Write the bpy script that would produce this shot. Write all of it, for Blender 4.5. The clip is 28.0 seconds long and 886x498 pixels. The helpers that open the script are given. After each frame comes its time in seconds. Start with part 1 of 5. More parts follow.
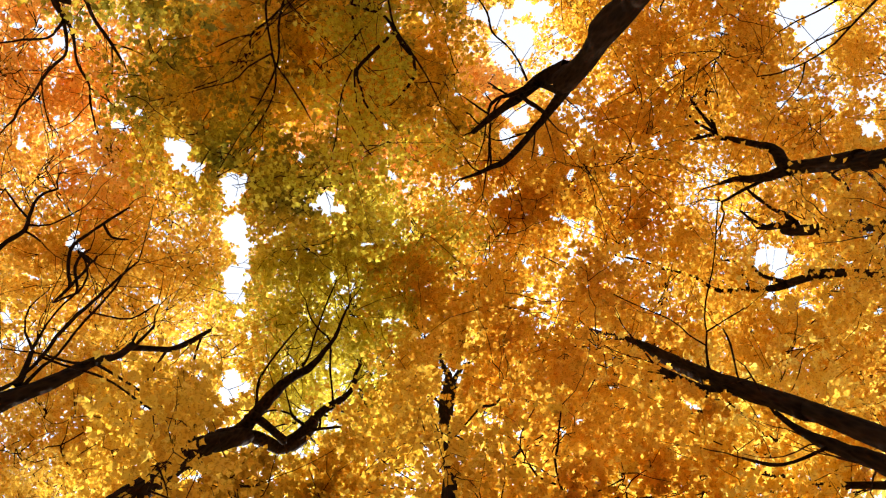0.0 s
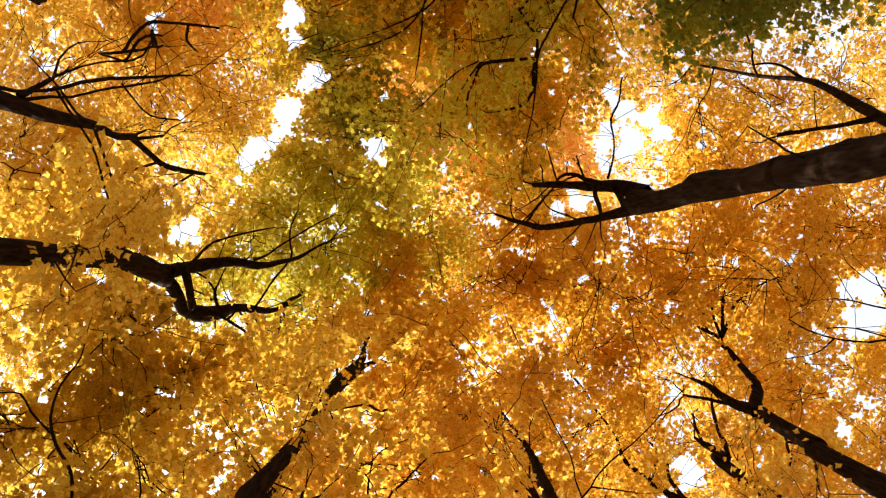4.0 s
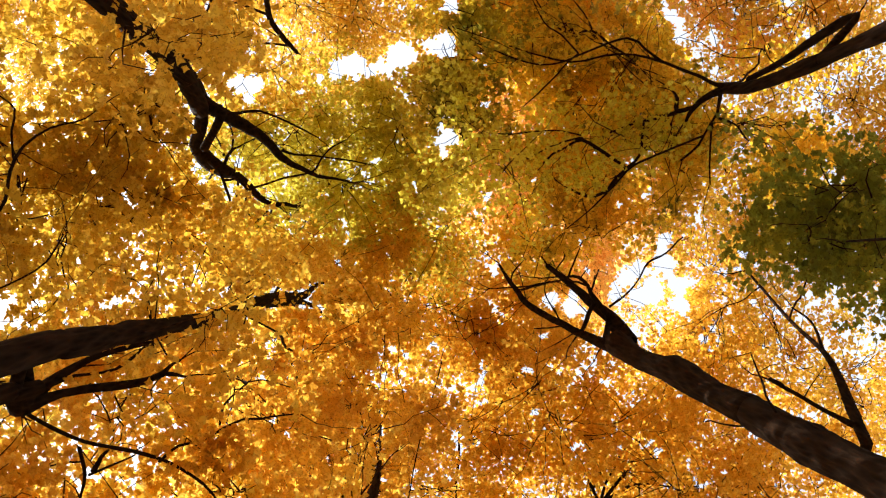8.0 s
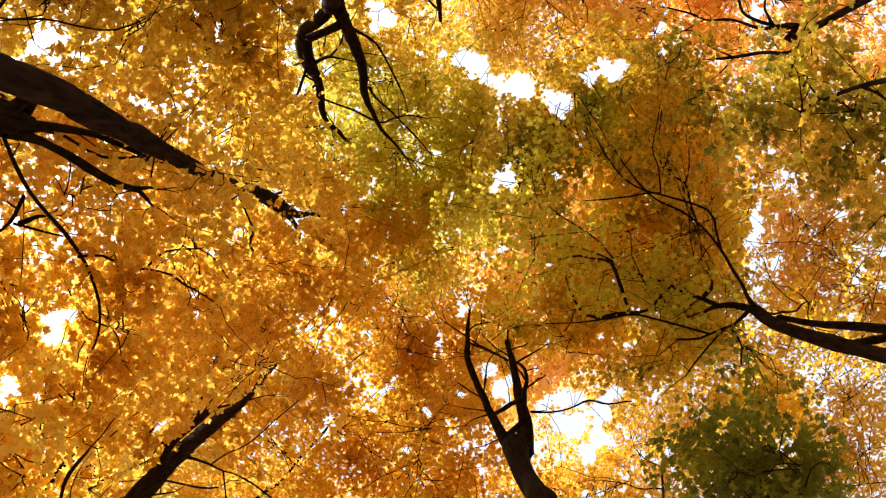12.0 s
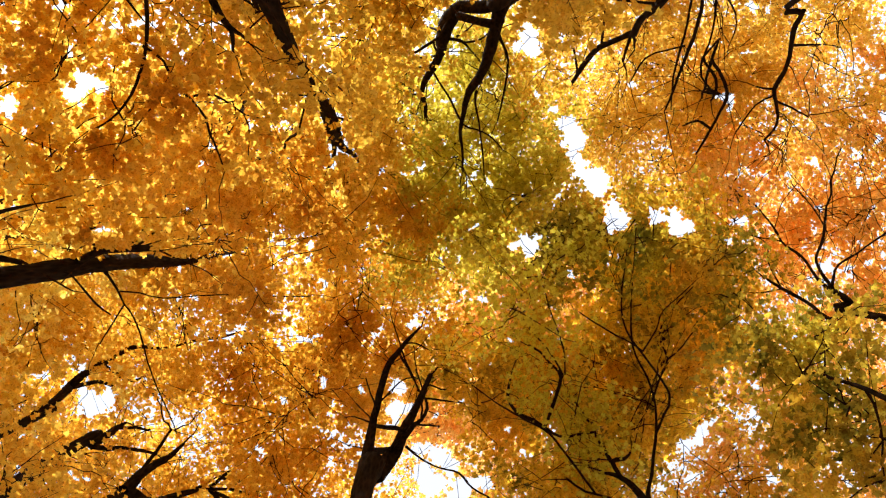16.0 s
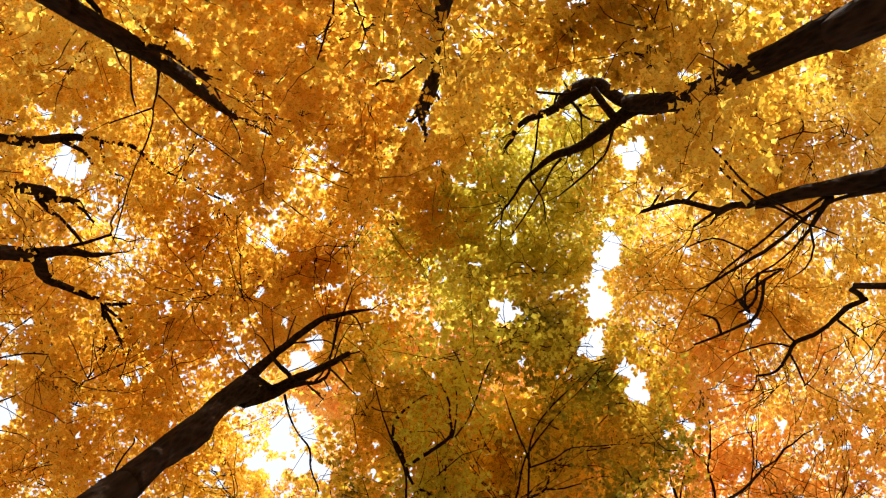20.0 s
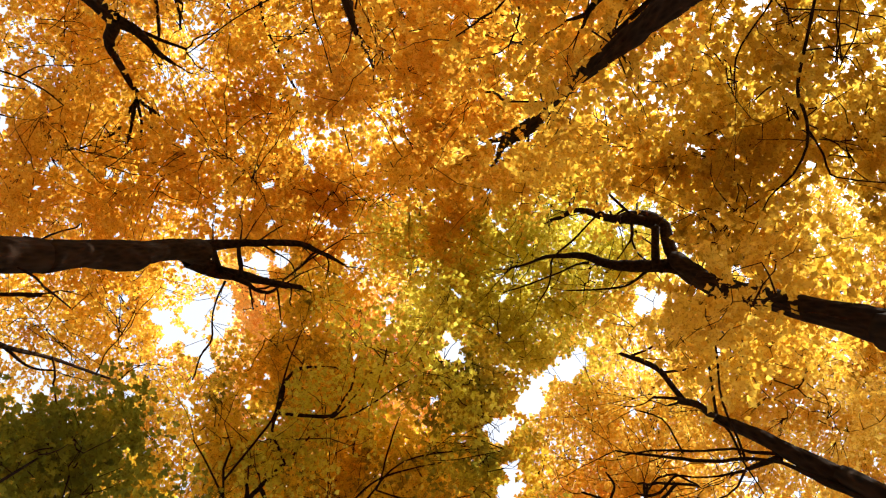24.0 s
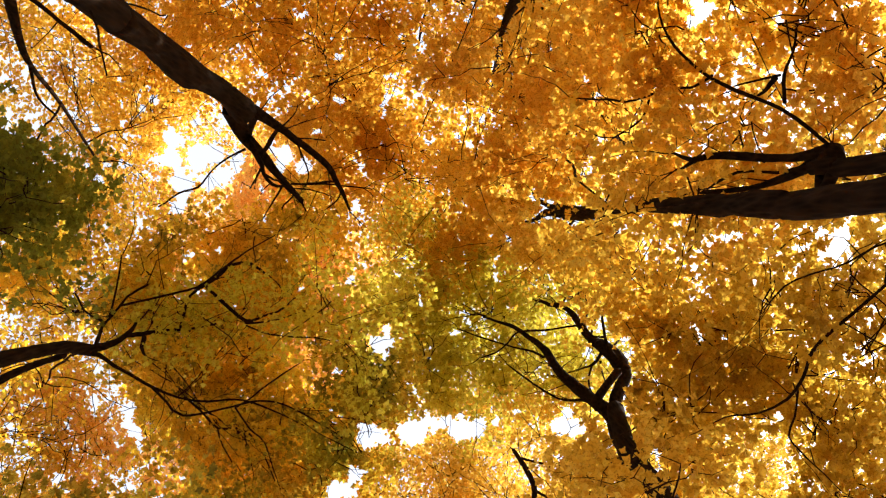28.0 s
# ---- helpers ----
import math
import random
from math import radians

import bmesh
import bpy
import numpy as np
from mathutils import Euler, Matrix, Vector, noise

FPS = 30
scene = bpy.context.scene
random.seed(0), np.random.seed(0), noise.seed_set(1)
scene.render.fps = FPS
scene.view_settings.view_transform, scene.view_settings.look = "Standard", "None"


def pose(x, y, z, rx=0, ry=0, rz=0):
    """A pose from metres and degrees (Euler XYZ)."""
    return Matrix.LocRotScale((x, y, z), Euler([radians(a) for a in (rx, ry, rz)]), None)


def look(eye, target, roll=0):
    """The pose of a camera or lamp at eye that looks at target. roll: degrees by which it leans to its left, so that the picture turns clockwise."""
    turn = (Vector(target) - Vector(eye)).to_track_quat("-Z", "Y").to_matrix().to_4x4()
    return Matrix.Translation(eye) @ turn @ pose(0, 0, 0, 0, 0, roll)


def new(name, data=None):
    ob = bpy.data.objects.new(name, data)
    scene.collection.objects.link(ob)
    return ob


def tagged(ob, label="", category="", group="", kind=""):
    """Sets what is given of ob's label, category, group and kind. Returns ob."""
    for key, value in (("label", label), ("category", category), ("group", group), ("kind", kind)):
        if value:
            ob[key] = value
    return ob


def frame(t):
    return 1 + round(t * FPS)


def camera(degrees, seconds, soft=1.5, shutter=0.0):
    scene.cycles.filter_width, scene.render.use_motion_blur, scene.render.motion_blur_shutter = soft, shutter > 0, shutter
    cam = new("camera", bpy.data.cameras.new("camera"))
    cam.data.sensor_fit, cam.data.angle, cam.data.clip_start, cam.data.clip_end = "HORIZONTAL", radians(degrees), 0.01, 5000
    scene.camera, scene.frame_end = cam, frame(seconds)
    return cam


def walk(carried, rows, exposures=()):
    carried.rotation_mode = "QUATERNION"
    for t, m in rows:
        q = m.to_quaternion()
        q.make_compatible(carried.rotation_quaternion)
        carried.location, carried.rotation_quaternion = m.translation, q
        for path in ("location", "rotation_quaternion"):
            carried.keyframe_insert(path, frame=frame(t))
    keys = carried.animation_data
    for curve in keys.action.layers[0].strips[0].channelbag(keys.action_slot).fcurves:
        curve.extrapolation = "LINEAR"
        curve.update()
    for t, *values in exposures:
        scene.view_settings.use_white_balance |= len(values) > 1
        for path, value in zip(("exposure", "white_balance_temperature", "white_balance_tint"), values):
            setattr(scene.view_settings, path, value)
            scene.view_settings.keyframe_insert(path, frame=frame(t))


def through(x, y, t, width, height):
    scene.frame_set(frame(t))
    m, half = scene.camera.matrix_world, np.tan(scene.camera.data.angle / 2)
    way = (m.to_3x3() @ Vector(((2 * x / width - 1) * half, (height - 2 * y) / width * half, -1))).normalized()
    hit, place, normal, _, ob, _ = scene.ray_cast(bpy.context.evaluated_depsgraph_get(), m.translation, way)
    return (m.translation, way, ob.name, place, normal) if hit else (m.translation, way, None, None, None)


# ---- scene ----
cam = camera(66, 28.0, soft=1.2)
PATH = [
    (0.0, pose(0, 0, 1.6, 180.64, 1.49, -0.01)),
    (0.5, pose(0, 0, 1.6, 180.57, 1.56, -4.98)),
    (1.0, pose(0, 0, 1.6, 180.45, 1.63, -10.00)),
    (1.5, pose(0, 0, 1.6, 180.38, 1.70, -14.87)),
    (2.0, pose(0, 0, 1.6, 180.32, 1.76, -19.74)),
    (2.5, pose(0, 0, 1.6, 180.29, 1.81, -24.51)),
    (3.0, pose(0, 0, 1.6, 180.26, 1.85, -29.26)),
    (3.5, pose(0, 0, 1.6, 180.24, 1.97, -33.99)),
    (5.5, pose(0, 0, 1.6, 180.09, 2.17, -53.63)),
    (6.0, pose(0, 0, 1.6, 180.00, 2.19, -58.27)),
    (6.5, pose(0, 0, 1.6, 179.93, 2.21, -63.00)),
    (7.0, pose(0, 0, 1.6, 179.86, 2.23, -67.75)),
    (7.5, pose(0, 0, 1.6, 179.81, 2.27, -72.58)),
    (8.0, pose(0, 0, 1.6, 179.78, 2.28, -77.42)),
    (8.5, pose(0, 0, 1.6, 179.77, 2.31, -82.20)),
    (9.0, pose(0, 0, 1.6, 179.78, 2.31, -86.98)),
    (9.5, pose(0, 0, 1.6, 179.76, 2.32, -91.78)),
    (10.0, pose(0, 0, 1.6, 179.71, 2.33, -96.56)),
    (10.5, pose(0, 0, 1.6, 179.72, 2.33, -101.27)),
    (11.0, pose(0, 0, 1.6, 179.71, 2.33, -105.94)),
    (11.5, pose(0, 0, 1.6, 179.69, 2.31, -110.70)),
    (12.0, pose(0, 0, 1.6, 179.63, 2.34, -115.39)),
    (12.5, pose(0, 0, 1.6, 179.52, 2.33, -120.15)),
    (14.5, pose(0, 0, 1.6, 179.58, 2.34, -138.63)),
    (15.0, pose(0, 0, 1.6, 179.50, 2.25, -143.48)),
    (15.5, pose(0, 0, 1.6, 179.48, 2.24, -148.25)),
    (16.0, pose(0, 0, 1.6, 179.43, 2.21, -153.10)),
    (16.5, pose(0, 0, 1.6, 179.41, 2.16, -157.84)),
    (17.0, pose(0, 0, 1.6, 179.38, 2.11, -162.60)),
    (17.5, pose(0, 0, 1.6, 179.37, 2.05, -167.47)),
    (18.0, pose(0, 0, 1.6, 179.34, 2.02, -172.46)),
    (18.5, pose(0, 0, 1.6, 179.36, 1.99, -177.21)),
    (19.0, pose(0, 0, 1.6, 179.35, 1.97, -181.91)),
    (19.5, pose(0, 0, 1.6, 179.31, 1.93, -186.71)),
    (20.0, pose(0, 0, 1.6, 179.28, 1.87, -191.50)),
    (20.5, pose(0, 0, 1.6, 179.27, 1.82, -196.25)),
    (21.0, pose(0, 0, 1.6, 179.23, 1.80, -200.97)),
    (21.5, pose(0, 0, 1.6, 179.21, 1.75, -205.53)),
    (23.5, pose(0, 0, 1.6, 179.41, 1.33, -224.40)),
    (24.0, pose(0, 0, 1.6, 179.39, 1.29, -229.03)),
    (24.5, pose(0, 0, 1.6, 179.39, 1.27, -233.72)),
    (25.0, pose(0, 0, 1.6, 179.40, 1.27, -238.44)),
    (25.5, pose(0, 0, 1.6, 179.39, 1.23, -243.17)),
    (26.0, pose(0, 0, 1.6, 179.39, 1.16, -247.94)),
    (26.5, pose(0, 0, 1.6, 179.41, 1.13, -252.66)),
    (27.0, pose(0, 0, 1.6, 179.43, 1.13, -257.42)),
    (27.5, pose(0, 0, 1.6, 179.42, 1.13, -262.12)),
    (28.0, pose(0, 0, 1.6, 179.43, 1.13, -266.90)),
]
walk(cam, PATH, ((0.0, 1.53), (28.0, 1.53)))

# ---- world and sun ----
SUN_AZ, SUN_EL = radians(95), radians(42)
world = bpy.data.worlds.new("sky")
scene.world = world
world.use_nodes = True
sky = world.node_tree.nodes.new("ShaderNodeTexSky")
sky.sky_type, sky.sun_disc = "NISHITA", False
sky.sun_elevation, sky.sun_rotation = SUN_EL, radians(90) - SUN_AZ
sky.dust_density, sky.air_density = 2.0, 1.0
world.node_tree.nodes["Background"].inputs["Strength"].default_value = 0.100
haze = world.node_tree.nodes.new("ShaderNodeMixRGB")  # thin white autumn haze over the blue
haze.inputs["Fac"].default_value, haze.inputs["Color2"].default_value = 0.34, (8.4, 8.3, 8.1, 1)
world.node_tree.links.new(sky.outputs["Color"], haze.inputs["Color1"])
world.node_tree.links.new(haze.outputs["Color"], world.node_tree.nodes["Background"].inputs["Color"])
sun_data = bpy.data.lights.new("sun", "SUN")
sun_data.energy, sun_data.angle, sun_data.color = 3.0, radians(0.53), (1.0, 0.93, 0.82)
sun = new("sun", sun_data)
sun.matrix_world = look((40 * math.cos(SUN_AZ) * math.cos(SUN_EL), 40 * math.sin(SUN_AZ) * math.cos(SUN_EL), 40 * math.sin(SUN_EL)), (0, 0, 0))


# ---- materials ----
def nodes_of(name):
    m = bpy.data.materials.new(name)
    m.use_nodes = True
    m.node_tree.nodes.clear()
    return m, m.node_tree.nodes, m.node_tree.links


def ramp_node(nodes, stops):
    r = nodes.new("ShaderNodeValToRGB")
    el = r.color_ramp.elements
    while len(el) < len(stops):
        el.new(0.5)
    for e, (p, c) in zip(el, stops):
        e.position, e.color = p, (*c, 1)
    return r


def bark_material(name, dark, light, moss=0.0):
    m, n, l = nodes_of(name)
    out, bsdf = n.new("ShaderNodeOutputMaterial"), n.new("ShaderNodeBsdfPrincipled")
    co, mp = n.new("ShaderNodeTexCoord"), n.new("ShaderNodeMapping")
    mp.inputs["Scale"].default_value = (9, 9, 1.6)
    big, fine, wide = n.new("ShaderNodeTexNoise"), n.new("ShaderNodeTexVoronoi"), n.new("ShaderNodeTexNoise")
    big.inputs["Scale"].default_value, big.inputs["Detail"].default_value = 2.0, 8
    fine.inputs["Scale"].default_value = 2.2
    wide.inputs["Scale"].default_value, wide.inputs["Detail"].default_value = 1.3, 3
    l.new(co.outputs["Object"], mp.inputs["Vector"])
    for t in (big, fine):
        l.new(mp.outputs["Vector"], t.inputs["Vector"])
    l.new(co.outputs["Object"], wide.inputs["Vector"])
    mix = n.new("ShaderNodeMath")
    mix.operation = "MULTIPLY"
    l.new(big.outputs["Fac"], mix.inputs[0])
    l.new(fine.outputs["Distance"], mix.inputs[1])
    rp = ramp_node(n, [(0.05, dark), (0.45, light)])
    l.new(mix.outputs[0], rp.inputs["Fac"])
    lich = n.new("ShaderNodeMixRGB")
    lich.inputs["Color2"].default_value = (0.09, 0.085, 0.05, 1)
    patch = ramp_node(n, [(0.62, (0, 0, 0)), (0.75, (moss, moss, moss))])
    l.new(wide.outputs["Fac"], patch.inputs["Fac"])
    l.new(patch.outputs["Color"], lich.inputs["Fac"])
    l.new(rp.outputs["Color"], lich.inputs["Color1"])
    l.new(lich.outputs["Color"], bsdf.inputs["Base Color"])
    bump = n.new("ShaderNodeBump")
    bump.inputs["Strength"].default_value, bump.inputs["Distance"].default_value = 0.9, 0.03
    l.new(mix.outputs[0], bump.inputs["Height"])
    l.new(bump.outputs["Normal"], bsdf.inputs["Normal"])
    bsdf.inputs["Roughness"].default_value = 0.95
    bsdf.inputs["Specular IOR Level"].default_value = 0.03
    l.new(bsdf.outputs[0], out.inputs["Surface"])
    return m


LEAF_TONE = (1.0, 0.978, 0.86)


def leaf_material(name, stops, second, through=0.65):
    """A thin leaf: stops are the hues from leaf to leaf, second the hue that whole sprays drift to."""
    m, n, l = nodes_of(name)
    out = n.new("ShaderNodeOutputMaterial")
    geo, co = n.new("ShaderNodeNewGeometry"), n.new("ShaderNodeTexCoord")
    stops = [(p, tuple(k * v for k, v in zip(LEAF_TONE, c))) for p, c in stops]
    second = tuple(k * v for k, v in zip(LEAF_TONE, second))
    rp = ramp_node(n, stops)
    info, add, fr = n.new("ShaderNodeObjectInfo"), n.new("ShaderNodeMath"), n.new("ShaderNodeMath")
    fr.operation = "FRACT"
    l.new(geo.outputs["Random Per Island"], add.inputs[0])
    l.new(info.outputs["Random"], add.inputs[1])
    l.new(add.outputs[0], fr.inputs[0])
    spray, even, both = n.new("ShaderNodeTexNoise"), n.new("ShaderNodeMapRange"), n.new("ShaderNodeMix")
    spray.inputs["Scale"].default_value, spray.inputs["Detail"].default_value = 1.7, 2
    even.inputs["From Min"].default_value, even.inputs["From Max"].default_value = 0.33, 0.65
    both.inputs["Factor"].default_value = 0.64  # the hue goes by the spray more than by the leaf
    l.new(co.outputs["Object"], spray.inputs["Vector"])
    l.new(spray.outputs["Fac"], even.inputs["Value"])
    l.new(fr.outputs[0], both.inputs["A"])
    l.new(even.outputs["Result"], both.inputs["B"])
    l.new(both.outputs["Result"], rp.inputs["Fac"])
    drift = n.new("ShaderNodeTexNoise")
    drift.inputs["Scale"].default_value, drift.inputs["Detail"].default_value = 0.75, 3
    l.new(co.outputs["Object"], drift.inputs["Vector"])
    fac = ramp_node(n, [(0.42, (0, 0, 0)), (0.66, (0.85, 0.85, 0.85))])
    l.new(drift.outputs["Fac"], fac.inputs["Fac"])
    mix = n.new("ShaderNodeMixRGB")
    mix.inputs["Color2"].default_value = (*second, 1)
    l.new(fac.outputs["Color"], mix.inputs["Fac"])
    l.new(rp.outputs["Color"], mix.inputs["Color1"])
    spots = n.new("ShaderNodeTexNoise")
    spots.inputs["Scale"].default_value, spots.inputs["Detail"].default_value = 28, 2
    l.new(co.outputs["Object"], spots.inputs["Vector"])
    spot = ramp_node(n, [(0.3, (0.62, 0.5, 0.4)), (0.5, (1, 1, 1))])
    l.new(spots.outputs["Fac"], spot.inputs["Fac"])
    mul = n.new("ShaderNodeMixRGB")
    mul.blend_type = "MULTIPLY"
    mul.inputs["Fac"].default_value = 1
    l.new(mix.outputs["Color"], mul.inputs["Color1"])
    l.new(spot.outputs["Color"], mul.inputs["Color2"])
    dif, tra, glo = n.new("ShaderNodeBsdfDiffuse"), n.new("ShaderNodeBsdfTranslucent"), n.new("ShaderNodeBsdfGlossy")
    glo.inputs["Roughness"].default_value = 0.45
    for s in (dif, tra):
        l.new(mul.outputs["Color"], s.inputs["Color"])
    a, b = n.new("ShaderNodeMixShader"), n.new("ShaderNodeMixShader")
    a.inputs["Fac"].default_value, b.inputs["Fac"].default_value = through, 0.015
    l.new(dif.outputs[0], a.inputs[1])
    l.new(tra.outputs[0], a.inputs[2])
    l.new(a.outputs[0], b.inputs[1])
    l.new(glo.outputs[0], b.inputs[2])
    l.new(b.outputs[0], out.inputs["Surface"])
    return m


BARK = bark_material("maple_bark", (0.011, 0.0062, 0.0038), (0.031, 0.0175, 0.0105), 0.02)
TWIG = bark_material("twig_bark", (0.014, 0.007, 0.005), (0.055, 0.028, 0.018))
ORANGE = leaf_material("leaf_orange", [(0, (0.57, 0.308, 0.036)), (0.3, (0.79, 0.467, 0.052)), (0.75, (0.89, 0.63, 0.091)), (1, (0.93, 0.746, 0.171))], (0.89, 0.64, 0.097))
DEEP = leaf_material("leaf_deep_orange", [(0, (0.565, 0.284, 0.029)), (0.3, (0.78, 0.435, 0.041)), (0.7, (0.87, 0.575, 0.069)), (1, (0.92, 0.692, 0.12))], (0.88, 0.599, 0.083))
GOLD = leaf_material("leaf_gold", [(0, (0.562, 0.321, 0.037)), (0.3, (0.76, 0.472, 0.052)), (1, (0.92, 0.734, 0.137))], (0.8, 0.548, 0.061))
YELLOW = leaf_material("leaf_yellow", [(0, (0.59, 0.365, 0.05)), (0.3, (0.82, 0.535, 0.072)), (1, (0.96, 0.80, 0.21))], (0.83, 0.59, 0.085))
# yellow-green leaves, with the sunlight they catch put into the colour
LIMELIT = leaf_material("leaf_sunlit_lime", [(0, (0.45, 0.437, 0.035)), (0.4, (0.78, 0.770, 0.088)), (1, (0.92, 0.895, 0.158))], (0.85, 0.812, 0.105), 0.75)
LIME = leaf_material("leaf_yellow_green", [(0, (0.435, 0.392, 0.048)), (0.35, (0.623, 0.565, 0.069)), (1, (0.904, 0.826, 0.157))], (0.683, 0.617, 0.078))
OLIVE = leaf_material("leaf_olive", [(0, (0.15, 0.15, 0.022)), (0.22, (0.31, 0.28, 0.034)), (0.45, (0.78, 0.59, 0.06)), (0.75, (0.98, 0.75, 0.08)), (1, (0.90, 0.88, 0.10))], (0.98, 0.63, 0.062))
GREEN = leaf_material("leaf_green", [(0, (0.112, 0.131, 0.019)), (0.6, (0.309, 0.337, 0.041)), (1, (0.58, 0.543, 0.063))], (0.262, 0.281, 0.036))
PINK = leaf_material("leaf_coral", [(0, (0.89, 0.43, 0.09)), (0.3, (0.96, 0.58, 0.135)), (1, (0.98, 0.76, 0.25))], (0.97, 0.62, 0.18))
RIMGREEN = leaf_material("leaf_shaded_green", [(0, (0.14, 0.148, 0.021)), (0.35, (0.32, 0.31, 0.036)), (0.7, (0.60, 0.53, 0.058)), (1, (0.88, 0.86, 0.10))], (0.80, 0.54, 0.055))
SUNOLIVE = leaf_material("leaf_olive_gold", [(0, (0.36, 0.23, 0.028)), (0.35, (0.64, 0.435, 0.05)), (1, (0.90, 0.71, 0.13))], (0.70, 0.49, 0.058))
OLIVEGREEN = leaf_material("leaf_olive_green", [(0, (0.10, 0.10, 0.017)), (0.35, (0.30, 0.27, 0.034)), (0.7, (0.74, 0.60, 0.072)), (1, (0.84, 0.80, 0.10))], (0.80, 0.50, 0.052))
LEMON = leaf_material("leaf_lemon", [(0, (0.625, 0.383, 0.056)), (0.25, (0.9, 0.643, 0.097)), (1, (0.93, 0.868, 0.27))], (0.880, 0.664, 0.106), 0.75)
RUST = leaf_material("leaf_rust", [(0, (0.36, 0.235, 0.032)), (0.25, (0.70, 0.375, 0.045)), (0.6, (0.88, 0.57, 0.075)), (1, (0.96, 0.83, 0.18))], (0.890, 0.580, 0.085), 0.78)

# ---- canopy openings, fitted to the camera's view: directions in which the sky shows (slope east, slope north, half width; 0 clear, 0.4 a veil of sprays) ----
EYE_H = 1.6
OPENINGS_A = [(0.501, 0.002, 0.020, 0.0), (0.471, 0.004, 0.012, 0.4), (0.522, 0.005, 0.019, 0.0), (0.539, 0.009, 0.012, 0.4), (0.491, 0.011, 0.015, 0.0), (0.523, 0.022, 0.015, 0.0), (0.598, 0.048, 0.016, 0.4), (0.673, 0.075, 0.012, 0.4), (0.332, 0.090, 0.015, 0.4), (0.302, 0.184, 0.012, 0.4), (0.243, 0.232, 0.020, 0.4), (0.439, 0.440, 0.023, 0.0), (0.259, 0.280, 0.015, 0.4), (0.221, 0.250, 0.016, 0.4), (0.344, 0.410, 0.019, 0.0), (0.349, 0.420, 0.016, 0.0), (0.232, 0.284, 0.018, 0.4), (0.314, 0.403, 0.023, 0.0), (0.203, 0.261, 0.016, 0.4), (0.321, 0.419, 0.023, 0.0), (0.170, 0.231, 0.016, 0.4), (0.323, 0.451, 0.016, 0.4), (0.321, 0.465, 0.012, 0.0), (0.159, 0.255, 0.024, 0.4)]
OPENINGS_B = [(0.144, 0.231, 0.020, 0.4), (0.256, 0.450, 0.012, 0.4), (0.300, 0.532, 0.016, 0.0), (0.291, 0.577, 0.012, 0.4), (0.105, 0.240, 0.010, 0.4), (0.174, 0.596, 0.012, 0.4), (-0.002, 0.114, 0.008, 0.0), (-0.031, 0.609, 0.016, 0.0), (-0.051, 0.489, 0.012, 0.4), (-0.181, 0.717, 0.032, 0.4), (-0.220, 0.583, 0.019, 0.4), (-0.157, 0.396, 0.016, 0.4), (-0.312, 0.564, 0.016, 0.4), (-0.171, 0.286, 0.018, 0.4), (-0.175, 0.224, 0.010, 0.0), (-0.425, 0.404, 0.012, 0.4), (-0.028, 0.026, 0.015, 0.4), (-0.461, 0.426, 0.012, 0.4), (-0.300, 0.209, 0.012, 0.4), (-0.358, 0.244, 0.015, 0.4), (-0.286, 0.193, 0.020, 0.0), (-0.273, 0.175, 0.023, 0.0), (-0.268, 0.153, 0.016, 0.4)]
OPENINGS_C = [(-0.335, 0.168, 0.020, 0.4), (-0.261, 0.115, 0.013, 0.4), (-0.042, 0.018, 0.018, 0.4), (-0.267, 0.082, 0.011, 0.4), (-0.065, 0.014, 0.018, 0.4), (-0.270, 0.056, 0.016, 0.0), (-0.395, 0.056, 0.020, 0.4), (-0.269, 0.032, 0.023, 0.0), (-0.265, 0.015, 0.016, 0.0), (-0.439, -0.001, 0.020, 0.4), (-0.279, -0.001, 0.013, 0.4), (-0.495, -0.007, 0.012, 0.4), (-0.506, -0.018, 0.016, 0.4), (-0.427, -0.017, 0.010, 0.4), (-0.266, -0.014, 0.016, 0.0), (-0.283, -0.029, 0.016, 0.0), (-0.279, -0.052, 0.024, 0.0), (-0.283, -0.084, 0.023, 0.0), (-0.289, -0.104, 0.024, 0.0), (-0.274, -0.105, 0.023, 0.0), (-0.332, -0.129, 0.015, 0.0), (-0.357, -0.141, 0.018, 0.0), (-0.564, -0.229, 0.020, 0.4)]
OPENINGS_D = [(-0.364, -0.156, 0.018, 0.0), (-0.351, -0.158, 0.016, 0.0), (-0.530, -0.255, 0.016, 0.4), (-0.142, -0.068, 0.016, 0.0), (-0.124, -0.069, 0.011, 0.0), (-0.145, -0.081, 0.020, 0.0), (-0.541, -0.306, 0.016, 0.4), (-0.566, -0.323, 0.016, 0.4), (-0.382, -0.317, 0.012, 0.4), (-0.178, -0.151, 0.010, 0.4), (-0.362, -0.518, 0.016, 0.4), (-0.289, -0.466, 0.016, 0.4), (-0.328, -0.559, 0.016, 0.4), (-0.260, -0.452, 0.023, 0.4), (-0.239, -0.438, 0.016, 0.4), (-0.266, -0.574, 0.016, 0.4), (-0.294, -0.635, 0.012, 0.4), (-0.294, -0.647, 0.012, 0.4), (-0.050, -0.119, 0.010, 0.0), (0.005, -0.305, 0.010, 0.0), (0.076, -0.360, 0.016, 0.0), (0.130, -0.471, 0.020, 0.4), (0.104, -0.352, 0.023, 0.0)]
